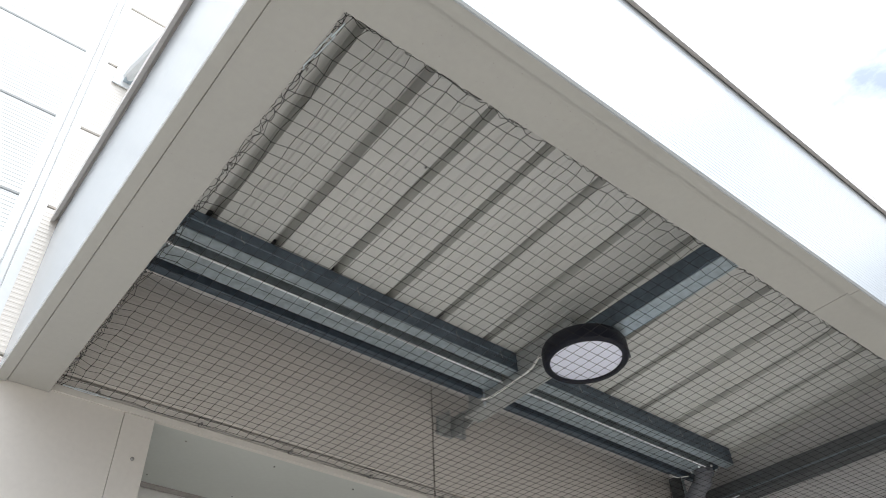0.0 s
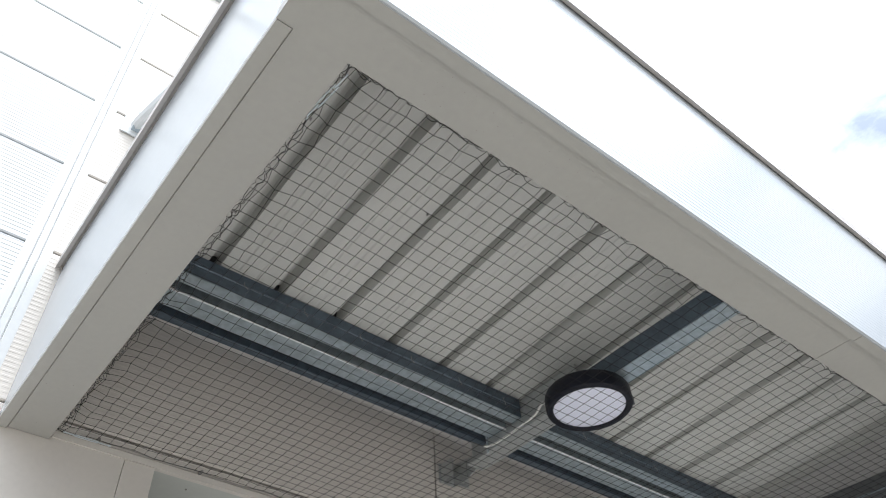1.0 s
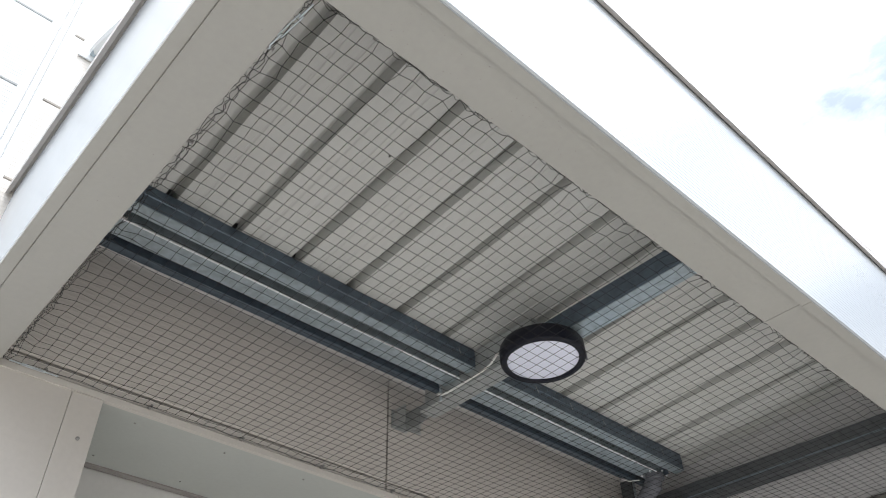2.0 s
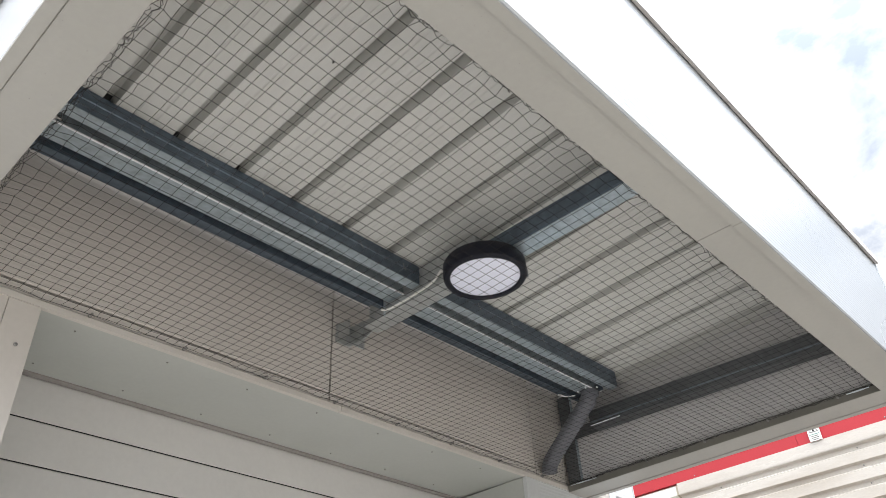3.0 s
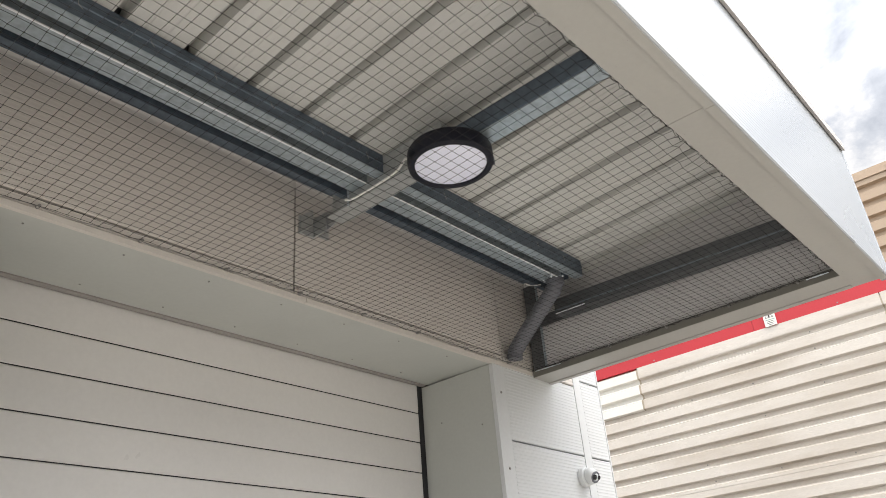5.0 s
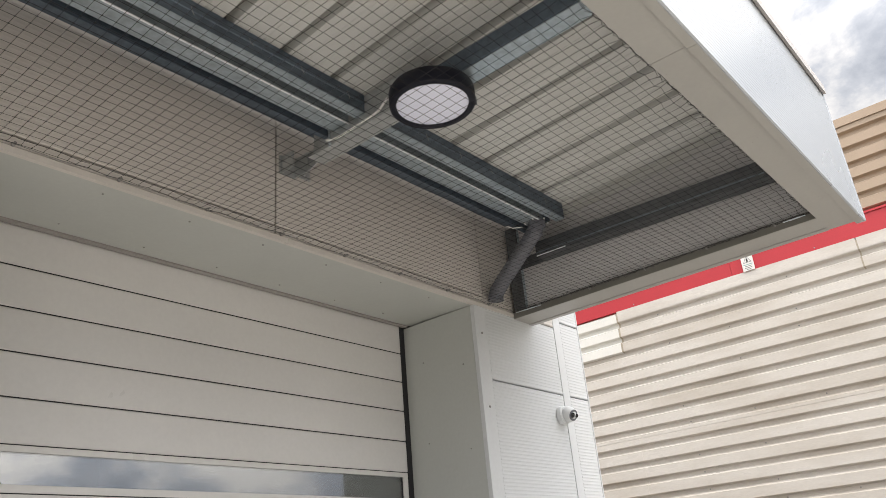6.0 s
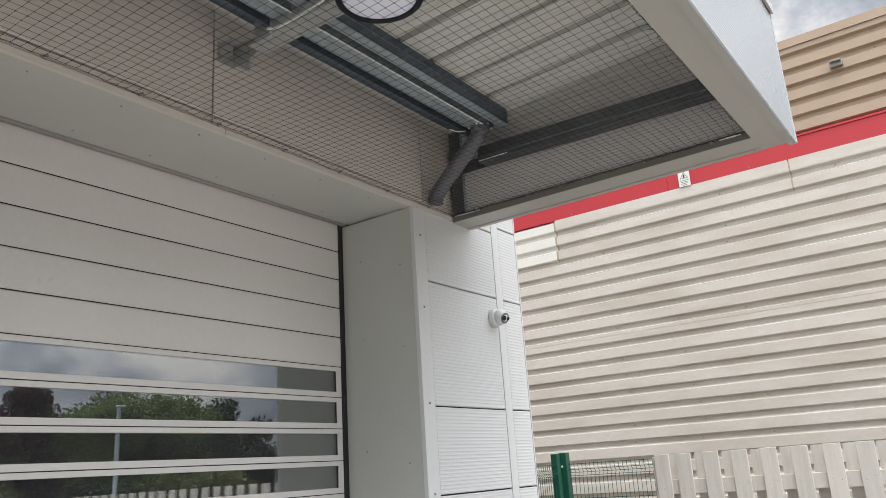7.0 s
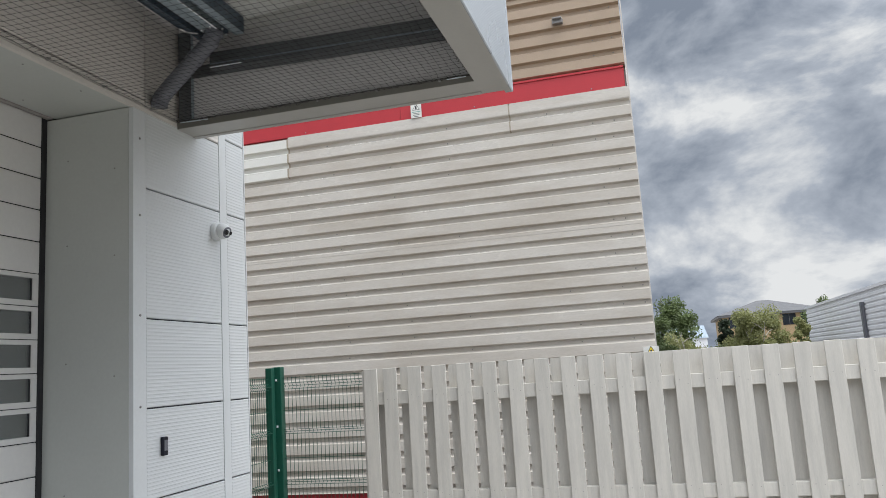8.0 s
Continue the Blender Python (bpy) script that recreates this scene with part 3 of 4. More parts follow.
    prism(beam, [(3.84, 3.868), (3.84, 3.992), (3.96, 3.992), (3.96, 3.982), (3.852, 3.982), (3.852, 3.881), (3.96, 3.881), (3.96, 3.868)], "y", IN_FRONT - 0.10, -0.36, 0.028)
    part("side_beam", beam, GRAPHITE, c, "dark steel side beam")
    part("beam_fold", prism(B(), [(3.835, 3.899), (3.835, 3.907), (3.840, 3.909), (3.840, 3.897)], "y", IN_FRONT - 0.10, -0.365, 0.028), GALV_MID, c)
    part("beam_fold", prism(B(), [(3.834, 3.926), (3.834, 3.931), (3.840, 3.932), (3.840, 3.925)], "y", -0.62, -0.365, 0.02), GALV_BRIGHT, c, "short near-white edge strip")
    post = B()
    prism(post, [(3.945, -0.03), (3.945, -0.13), (3.955, -0.13), (3.955, -0.045), (4.055, -0.045), (4.055, -0.03)], "z", z + 0.055, 4.30)
    part("upright", post, GRAPHITE, c, "dark steel upright")
    # lighter plate paints the light that falls on the upright's front face
    part("upright_lit_face", box(B(), 3.956, 3.99, -0.131, -0.125, z + 0.056, 4.29, 0.002), GALV, c, "front face of the upright in a lit tone")
    plate = box(B(), 3.956, 3.966, -0.50, -0.132, 3.93, 4.02, 0.002)
    for yy in (-0.20, -0.30):
        lathe(plate, [(0.014, 3.956), (0.014, 3.946), (0.008, 3.942)], 8, (0, yy, 3.97), "x")
    part("cleat", plate, GRAPHITE, c, "bolted steel cleat")
    # wire hooks left on the purlin
    hook = tube(B(), [(0, 0, 0.030), (0, -0.004, 0.008), (0.004, -0.006, 0.0), (0.016, -0.005, -0.006), (0.022, -0.001, -0.008)], 0.0016, 5)
    hook = as_mesh("hook", hook, WIRE)
    for k in range(12):
        hx = 0.002 + 0.32 * k
        if not 1.62 < hx < 1.9:
            piece("hook", hook, c, pose(hx, -0.690, 4.165, 0, 0, 12 * (k % 3)))
    # stay above the roof, tied to the wall by a plate
    stay = part("stay", tube(B(), [(-0.60, -0.03, 5.64), (-0.60, -0.11, 5.61), (-0.58, -1.60, 4.56)], 0.036, 10), WHITE, c, "white stay rod with a wall plate", True)
    part("stay_plate", box(B(), -0.68, -0.53, -0.014, -0.004, 5.56, 5.80, 0.003), WHITE, stay)
    part("stay_clevis", box(B(), -0.625, -0.575, -0.10, -0.012, 5.60, 5.69, 0.004), GALV, stay)
    # specks of dirt splashed on the soffit edge
    rnd = random.Random(31)
    bm = B()
    for i in range(70):
        r = rnd.uniform(0.0009, 0.0022)
        lathe(bm, [(r, 0.0), (r * 0.7, -0.0006)], 6, (rnd.uniform(X_LEFT + 0.3, X_RIGHT - 0.1) if i % 2 else rnd.uniform(-0.4, 0.5), rnd.uniform(Y_FRONT + 0.06, IN_FRONT - 0.01), z), "z")
    for i in range(14):
        r = rnd.uniform(0.0009, 0.002)
        lathe(bm, [(r, 0.0), (r * 0.7, -0.0006)], 6, (rnd.uniform(X_LEFT + 0.06, IN_LEFT - 0.01), rnd.uniform(IN_FRONT + 0.05, -0.1), z + 0.002), "z")
    tagged(part("dirt_speck", bm, SLOT, c), kind="stuff")


canopy()


def downpipe():
    d = thing("downpipe", "grey plastic downpipe angled from the gutter to the wall", "pipe", at=pose(0, 0, 0))
    pts = [(3.665, -0.507, 4.115), (3.665, -0.507, 4.085)]
    a, b = Vector((3.665, -0.50, 4.06)), Vector((3.66, -0.11, 3.72))
    for i in range(5):
        t = i / 4
        pts.append(tuple(a.lerp(b, 0.08 + 0.84 * t)))
    pts += [(3.658, -0.085, 3.69), (3.657, -0.07, 3.655), (3.657, -0.066, 3.62)]
    part("pipe", tube(B(), pts, 0.057, 20), PIPE, d, "", True)
    part("outlet_collar", lathe(B(), [(0.063, 4.07), (0.065, 4.074), (0.065, 4.108), (0.063, 4.111)], 24, (3.665, -0.507, 0)), PIPE, d)
    for k in range(6):
        an = radians(60 * k + 15)
        part("bolt", lathe(B(), [(0.007, 4.111), (0.007, 4.102), (0.004, 4.098)], 8, (3.665 + 0.085 * math.cos(an), -0.507 + 0.085 * math.sin(an), 0)), GALV_BRIGHT, d)
    u = (b - a).normalized()
    for s in (0.06, 0.36):
        m = a.lerp(b, s)
        part("socket_ring", tube(B(), [tuple(m - u * 0.022), tuple(m + u * 0.022)], 0.0615, 20), PIPE, d, "", True)
    part("earth_strap", tube(B(), [(3.47, -0.36, 4.075), (3.53, -0.38, 4.07), (3.60, -0.42, 4.085)], 0.004, 6), CABLE, d, "pale loose strap end")


downpipe()


def bulkhead_lamp():
    lx, ly = 1.735, -1.165
    lamp = thing("bulkhead_lamp", "round black bulkhead lamp with a lit milky diffuser", "lamp", at=pose(lx, ly, 3.913))
    part("body", lathe(B(), [(0.10, 0.126), (0.12, 0.125), (0.13, 0.100), (0.19, 0.099), (0.212, 0.092), (0.220, 0.078), (0.221, 0.03), (0.218, 0.008), (0.209, 0.0), (0.190, -0.001), (0.185, 0.006), (0.185, 0.03), (0.1, 0.03)], 72), BLACK, lamp, "", True)
    part("diffuser", lathe(B(), [(0.184, 0.022), (0.184, 0.012), (0.17, 0.007), (0.11, 0.002), (0.04, 0.0), (0.004, 0.0)], 64), DIFFUSER, lamp, "milky lit diffuser", True)
    clip = B()
    box(clip, 0.172, 0.186, -0.146, -0.136, 0.02, 0.075, 0.003)
    part("clip", clip, PIPE, lamp)
    cable = [(-0.10, 0.19, 0.10), (-0.075, 0.23, 0.125), (-0.045, 0.27, 0.168), (-0.022, 0.31, 0.175), (-0.010, 0.36, 0.158), (-0.009, 0.42, 0.149), (-0.009, 0.58, 0.143), (-0.009, 0.69, 0.143), (-0.012, 0.745, 0.147), (-0.026, 0.775, 0.153)]
    part("supply_cable", tube(B(), cable, 0.0072, 8), CABLE, lamp, "white supply cable along the beam", True)


bulkhead_lamp()


# ---- neighbouring building ----
NX = 13.0


def trapezoid(z0, z1, pitch, first, depth=0.10):
    """Outline of horizontal box ribs as (x, z); the proud bands face -x. first: the middle of one downward slope."""
    level = [(-0.014, 0.075 - depth), (0.010, -depth), (0.010 + pitch * 0.565, -depth), (0.047 + pitch * 0.565, 0.075 - depth)]
    k0 = math.floor((z0 - first) / pitch) - 1
    pts = [(first + (k0 + k) * pitch + dz, dx) for k in range(200) for dz, dx in level if first + (k0 + k) * pitch + dz < z1 + pitch]

    def cut(z):
        for (za, xa), (zb, xb) in zip(pts, pts[1:]):
            if za <= z <= zb:
                return xa + (xb - xa) * (z - za) / max(zb - za, 1e-6)
        return 0.075 - depth
    line = [(NX + cut(z0), z0)] + [(NX + dx, z) for z, dx in pts if z0 + 0.002 < z < z1 - 0.002] + [(NX + cut(z1), z1)]
    return line + [(NX + 0.08, z1), (NX + 0.08, z0)]


def sweep_y(outline, y0, y1):
    """The outline is given as (x, z) and swept along y."""
    return prism(B(), outline, "y", y0, y1)


def warehouse():
    h = thing("warehouse", "cream and tan ribbed warehouse with a red band", "building", at=pose(0, 0, 0))
    y_end, y_far, top = -3.25, 26.0, 8.70
    part("core_wall", box(B(), NX + 0.085, NX + 22, y_end + 0.02, y_far, LOWER, top - 0.05), CREAM, h)
    pitch, rib = 0.3021, 2.045
    sheets = ((y_end, 3.50), (3.50, 9.0), (9.0, y_far))
    for i, (a, b) in enumerate(sheets):
        z1 = 6.50 if i != 1 else 5.66
        part("lower_cladding", sweep_y(trapezoid(3.98, z1, pitch, rib), a + 0.001, b - 0.001), CREAM, h, "weathered cream ribbed sheet")
        part("lower_cladding", sweep_y(trapezoid(-0.49, 3.976, pitch, rib), a + 0.001, b - 0.001), CREAM, h, "weathered cream ribbed sheet")
    part("patch_cladding", sweep_y(trapezoid(5.662, 6.50, pitch, rib, 0.105), 3.51, 8.99), CREAM_NEW, h, "newer cream ribbed sheet")
    # stained laps where sheets meet
    for ya, yb, zb in ((3.492, 3.53, 5.66), (-1.062, -1.036, 5.95)):
        part("lap", sweep_y(trapezoid(zb, 6.50, pitch, rib, 0.1065), ya, yb), STAINED, h, "brown-stained sheet lap")
    part("base_band", box(B(), NX - 0.03, NX + 0.08, y_end, y_far, LOWER, -0.495), RED, h, "red base band")
    for a, b in ((y_end, -1.055), (-1.04, 3.50)):
        part("head_flashing", prism(B(), [(NX - 0.105, 6.30), (NX - 0.105, 6.503), (NX, 6.504), (NX, 6.30)], "y", a, b), CREAM, h)
    # red band between the two claddings
    for a, b in ((y_end + 0.05, 1.08), (1.084, 9.0), (9.004, y_far)):
        part("red_band", prism(B(), [(NX - 0.10, 6.505), (NX - 0.10, 6.86), (NX - 0.12, 6.865), (NX - 0.12, 6.90), (NX, 6.93), (NX, 6.505)], "y", a, b), RED, h, "red flashing band")
    part("upper_cladding", sweep_y(trapezoid(6.93, top - 0.1, 0.2955, 6.952), y_end + 0.02, y_far), TAN, h, "tan ribbed sheet")
    part("coping", prism(B(), [(NX - 0.125, top - 0.16), (NX - 0.125, top), (NX + 0.3, top + 0.03), (NX + 0.3, top - 0.04), (NX - 0.107, top - 0.04), (NX - 0.107, top - 0.16)], "y", y_end - 0.04, y_far), TAN, h, "tan eaves flashing")
    part("corner_flashing", box(B(), NX - 0.04, NX + 0.12, y_end - 0.02, y_end + 0.002, LOWER, top - 0.05), PILASTER, h)
    bm = B()
    rnd = random.Random(8)
    for k in range(-7, 15):
        zz = rib + pitch * k - 0.050
        for y in (-3.15, -2.85, -2.0, -0.05, 1.1, 2.35, 4.6, 7.0):
            if rnd.random() < 0.62:
                lathe(bm, [(0.013, 0.0), (0.013, -0.008), (0.006, -0.014)], 6, (NX - 0.026, y + 0.06 * rnd.uniform(-1, 1) + 0.02 * k, zz), "x")
    for k in range(1, 6):
        for y in (-3.05, -2.7, -0.5, 1.7):
            lathe(bm, [(0.013, 0.0), (0.013, -0.008), (0.006, -0.014)], 6, (NX - 0.026, y, 6.952 + 0.2955 * k - 0.045), "x")
    for y in (-2.6, -0.4, 0.75, 3.1):
        lathe(bm, [(0.014, 0.0), (0.014, -0.006), (0.007, -0.01)], 6, (NX - 0.10, y, 6.55), "x")
    tagged(part("fixing_bolt", bm, SCREW, h), kind="stuff")
    lamp = thing("wall_lamp", "small weathered grey box lamp on tan cladding", "lamp", at=pose(NX - 0.095, -2.10, 7.93))
    part("housing", box(B(), -0.10, 0.0, -0.10, 0.10, -0.05, 0.05, 0.012), SCREW, lamp)
    part("visor", box(B(), -0.16, -0.10, -0.085, 0.085, 0.02, 0.05, 0.008), SCREW, lamp)


warehouse()


def warning_sign(name, y, z, w, hgt, label, full):
    s = thing(name, label, "sign", at=pose(NX - 0.124 if full else NX - 0.106, y, z))
    part("plate", box(B(), -0.006, 0.0, -w / 2, w / 2, -hgt / 2, hgt / 2, 0.001), PLATE, s)

    def tri(c, r, x0, x1):
        return prism(B(), [(math.cos(a) * r, c + math.sin(a) * r) for a in (radians(90), radians(210), radians(330))], "x", x0, x1)
    c = hgt * 0.18
    part("triangle_border", tri(c, w * 0.40, -0.008, -0.006), INK, s)
    part("triangle", tri(c, w * 0.325, -0.0095, -0.008), PLATE if full else WARN, s)
    part("symbol", box(B(), -0.011, -0.0095, -0.015, 0.015, c - 0.03, c + 0.035), INK, s)
    if full:
        for i, (bw, m) in enumerate(((0.8, TEALINK), (0.55, INK), (0.6, INK), (0.4, INK))):
            zz = -hgt * (0.10 + 0.105 * i)
            part("text_bar", box(B(), -0.0075, -0.006, -w * bw / 2, w * bw / 2, zz - 0.0045, zz + 0.0045), m, s)


warning_sign("warning_sign", 0.75, 6.645, 0.215, 0.29, "white warning sign with a black triangle on red band", True)
warning_sign("warning_sign", -3.17, 1.68, 0.26, 0.30, "yellow warning triangle sign low on cream cladding", False)


# ---- boundary ----
def wooden_fence():
    f = thing("wooden_fence", "grey painted hit-and-miss wooden fence", "fence", at=pose(6.5, 0, 0))
    pitch, w, t = 0.2525, 0.140, 0.02
    top, n = 1.71, 33
    rnd = random.Random(4)
    y0 = -0.378
    for i in range(n):
        bm = B()
        z1 = top - 0.0009 * i + rnd.uniform(-0.002, 0.002)
        x = -0.045 - t
        lean = rnd.uniform(-0.004, 0.004)
        prism(bm, [(x, 0), (x, -w), (x + t, -w), (x + t, 0)], "z", GROUND + 0.05, z1)
        for v in bm.verts:
            v.co.y += lean * (v.co.z - 1)
        bmesh.ops.bevel(bm, geom=list(bm.edges), offset=0.003, segments=1, affect="EDGES")
        ob = part("board", bm, FENCE, f)
        ob.location = (0, y0 - pitch * i if i else -0.424, 0)
        if i == n - 1:
            break
        bm = B()
        z2 = top - 0.0009 * i - 0.002 + rnd.uniform(-0.003, 0.002)
        w2 = 0.153 + rnd.uniform(-0.022, 0.010)
        prism(bm, [(0.045, 0), (0.045, -w2), (0.045 + t, -w2), (0.045 + t, 0)], "z", GROUND + 0.05, z2)
        ob = part("back_board", bm, FENCE, f)
        ob.location = (0, y0 - pitch * i - w - 0.003, 0)
    for z0, z1 in ((1.352, 1.478), (0.40, 0.523), (-0.02, 0.10)):
        for a in range(0, n, 11):
            b = a + 11
            bm = B()
            ya, yb = (y0 - pitch * a - 0.01 if a else -0.44), y0 - pitch * b - 0.012
            box(bm, -0.044, 0.044, yb + 0.004, ya, z0 + 0.004 * (a % 2), z1, 0.004)
            part("rail", bm, FENCE, f)
    for k in range(n // 11 + 1):
        bm = B()
        yy = y0 - pitch * 11 * k - 0.02
        box(bm, -0.042, 0.052, yy - 0.09, yy, GROUND, top - 0.02, 0.004)
        part("post", bm, FENCE, f)
    bm = B()
    for i in range(n):
        for zz in (1.415, 0.50):
            for dy in (-0.04, -0.11):
                lathe(bm, [(0.004, 0.0), (0.004, -0.0015)], 6, (-0.065, y0 - pitch * i + dy, zz + rnd.uniform(-0.02, 0.02)), "x")
    tagged(part("nail", bm, SCREW, f), kind="stuff")


wooden_fence()


def mesh_fence():
    f = thing("mesh_fence", "green welded-mesh security fence with box posts", "fence", at=pose(0, 0, 0))
    x, yc, top = 7.6, 1.10, 1.80
    part("post", box(B(), x - 0.05, x + 0.05, yc - 0.035, yc + 0.06, GROUND, top + 0.015, 0.008), GREEN, f)
    part("post", box(B(), x - 0.17, x - 0.09, yc + 0.02, yc + 0.10, GROUND, top + 0.005, 0.006), GREEN, f)
    clip = as_mesh("clip", box(B(), -0.010, 0.0, -0.010, 0.010, -0.012, 0.012, 0.002), GALV_BRIGHT)
    for zz in (1.66, 1.12, 0.62):
        piece("clip", clip, f, pose(x - 0.051, yc + 0.02, zz))

    def panel(p, q):
        """Upright wires with two folded bands, between two points on plan."""
        p, q = Vector((*p, 0)), Vector((*q, 0))
        d = (q - p)
        length = d.length
        d.normalize()
        nrm = Vector((-d.y, d.x, 0))
        bm = B()
        folds = [(-0.05, 0), (0.45, 0), (0.475, 0.03), (0.50, 0.0), (1.03, 0), (1.055, 0.03), (1.08, 0), (1.55, 0), (1.585, 0.04), (1.62, 0.0), (1.69, 0.0)]
        s = 0.02
        while s < length:
            tube(bm, [tuple(p + d * s + nrm * o + Vector((0, 0, zz))) for zz, o in folds], 0.0034, 4)
            s += 0.05
        for zz, o in [(0.1, 0), (0.25, 0)] + [(a, b) for a, b in folds[1:-1]] + [(0.75, 0), (1.30, 0), (1.68, 0)]:
            tube(bm, [tuple(p + nrm * (o + 0.004) + Vector((0, 0, zz))), tuple(q + nrm * (o + 0.004) + Vector((0, 0, zz)))], 0.0042, 4)
        return part("mesh_panel", bm, GREEN, f, "green folded wire panel")
    panel((x, yc - 0.035), (x, yc - 1.45))
    panel((x - 0.17, yc + 0.06), (CORNER + 0.05, yc + 0.06))


mesh_fence()


# ---- small fittings on the wall ----
def wall_camera():
    c = thing("security_camera", "white turret security camera on the panel joint", "camera", at=pose(4.455, -0.002, 2.85) @ Matrix.Scale(1.3, 4))
    part("base", lathe(B(), [(0.056, 0.0), (0.058, -0.006), (0.056, -0.028), (0.050, -0.034)], 32, (0, 0, 0), "y"), WHITE, c, "", True)
    ball = B()
    bmesh.ops.create_uvsphere(ball, u_segments=28, v_segments=18, radius=0.048)
    ob = part("ball", ball, WHITE, c, "white ball housing", True)
    ob.location = (0.002, -0.050, 0.0)
    ob.rotation_euler = (radians(20), 0, radians(-8))
    part("face", lathe(B(), [(0.033, -0.034), (0.034, -0.040), (0.031, -0.0425)], 24, (0, 0, 0), "y"), PIPE, ob, "dark front plate", True)
    for dx, r in ((-0.017, 0.015), (0.019, 0.011)):
        lens = part("lens", lathe(B(), [(r, -0.030), (r, -0.050), (r * 0.6, -0.052)], 20, (dx, 0, 0), "y"), LENSGLASS, ob, "black lens", True)


wall_camera()


def card_reader():
    r = thing("card_reader", "small black access reader on white wall", "card reader", at=pose(3.762, 0.0, 1.265))
    part("housing", box(B(), -0.028, 0.028, -0.024, 0.0, -0.062, 0.062, 0.006), BLACK, r)
    part("face", box(B(), -0.018, 0.018, -0.027, -0.0241, -0.03, 0.04, 0.001), PIPE, r, "grey reader face")


card_reader()


# ---- bird net ----
def net_height(x, y):
    """The net sags a little between its edges."""
    u = (x - IN_LEFT) / (IN_RIGHT - IN_LEFT)
    v = (y - IN_FRONT) / (0 - IN_FRONT)
    return 3.598 - 0.026 * math.sin(math.pi * min(max(u, 0), 1)) * math.sin(math.pi * min(max(v, 0), 1))


def bird_net():
    n = thing("bird_net", "black square-mesh bird net stretched under the canopy", "net", at=pose(0, 0, 0))
    # mesh offset fits the camera's view, the outer cells are drawn to the edge wire
    x0, y0 = -0.262 - 4 * 0.0507, -1.963 - 7 * 0.0507
    sx = sy = 0.0507
    nx, ny = 89, 45
    right, back = IN_RIGHT - 0.012, -0.014
    verts, edges = [], []

    def pull(d):
        return math.exp(-d / 0.11)
    for j in range(ny + 1):
        for i in range(nx + 1):
            x, y = x0 + sx * i, y0 + sy * j
            dl, dr, df, db = max(x - IN_LEFT, 0), max(right - x, 0), max(y - IN_FRONT, 0), max(back - y, 0)
            wob = Vector((noise.noise((x * 3.1, y * 3.1, 1.7)), noise.noise((x * 3.1, y * 3.1, 8.3)), noise.noise((x * 2.2, y * 2.2, 4.9))))
            near = Vector((noise.noise((x * 13, y * 13, 2.2)), noise.noise((x * 13, y * 13, 6.1)), noise.noise((x * 11, y * 11, 3.3))))
            edge = max(pull(dl) * 1.0, pull(dr) * 0.8, pull(df) * 0.9, pull(db) * 0.45)
            px = x + wob.x * 0.006 + near.x * 0.038 * edge
            py = y + wob.y * 0.006 + near.y * 0.038 * edge
            pz = net_height(x, y) + wob.z * 0.006 + near.z * 0.02 * edge
            # bunched hem at the wall
            py += 0.008 * pull(db * 1.6) * math.sin(x * 12.8)
            px = min(max(px, IN_LEFT + 0.004), IN_RIGHT - 0.004)
            py = min(max(py, IN_FRONT + 0.004), -0.012)
            verts.append((px, py, pz))
    for j in range(ny + 1):
        for i in range(nx + 1):
            k = j * (nx + 1) + i
            if i < nx:
                edges.append((k, k + 1))
            if j < ny:
                edges.append((k, k + nx + 1))
    # each strand is a thin three-sided bar, each knot a small blob
    r = 0.00108
    vs, fs = [], []
    for a, b in edges:
        p, q = Vector(verts[a]), Vector(verts[b])
        d = (q - p).normalized()
        s = d.orthogonal().normalized()
        o = d.cross(s)
        base = len(vs)
        for c in (p, q):
            for t in (0, 120, 240):
                vs.append(c + (s * math.cos(radians(t)) + o * math.sin(radians(t))) * r)
        for t in range(3):
            fs.append((base + t, base + (t + 1) % 3, base + 3 + (t + 1) % 3, base + 3 + t))
    kr = 0.0035
    for v in verts:
        base = len(vs)
        vs += [Vector(v) + Vector(o) * kr for o in ((1, 0, 0), (-1, 0, 0), (0, 1, 0), (0, -1, 0), (0, 0, 1), (0, 0, -1))]
        fs += [tuple(base + i for i in t) for t in ((0, 2, 4), (2, 1, 4), (1, 3, 4), (3, 0, 4), (2, 0, 5), (1, 2, 5), (3, 1, 5), (0, 3, 5))]
    me = bpy.data.meshes.new("netting")
    me.from_pydata([tuple(v) for v in vs], [], fs)
    me.materials.append(THREAD)
    piece("netting", me, n)
    # edge wire with clips
    zw = 3.600
    loop = [(IN_LEFT + 0.006, -0.016, zw + 0.006), (IN_LEFT + 0.006, IN_FRONT + 0.007, zw), (IN_RIGHT - 0.006, IN_FRONT + 0.007, zw), (IN_RIGHT - 0.006, -0.016, zw + 0.006)]
    for a, b in zip(loop, loop[1:] + loop[:1]):
        a, b = Vector(a), Vector(b)
        pts = [a.lerp(b, k / 40) + Vector((0, 0, 0.003 * math.sin(k * 1.9))) for k in range(41)]
        part("edge_wire", tube(B(), [tuple(p) for p in pts], 0.0018, 5), WIRE, n)
    # slack mesh gathered and laced along the free edges
    rnd = random.Random(12)
    for a, b, count in ((loop[0], loop[1], 150), (loop[1], loop[2], 260), (loop[2], loop[3], 150)):
        a, b = Vector(a), Vector(b)
        inward = Vector((-(b - a).y, (b - a).x, 0)).normalized()
        if inward.dot(Vector((1.7, -1.1, 0)) - Vector((a.x, a.y, 0))) < 0:
            inward = -inward
        for strand in range(3):
            pts, drift = [], 0.0
            for k in range(count + 1):
                drift = drift * 0.72 + rnd.gauss(0, 0.006)
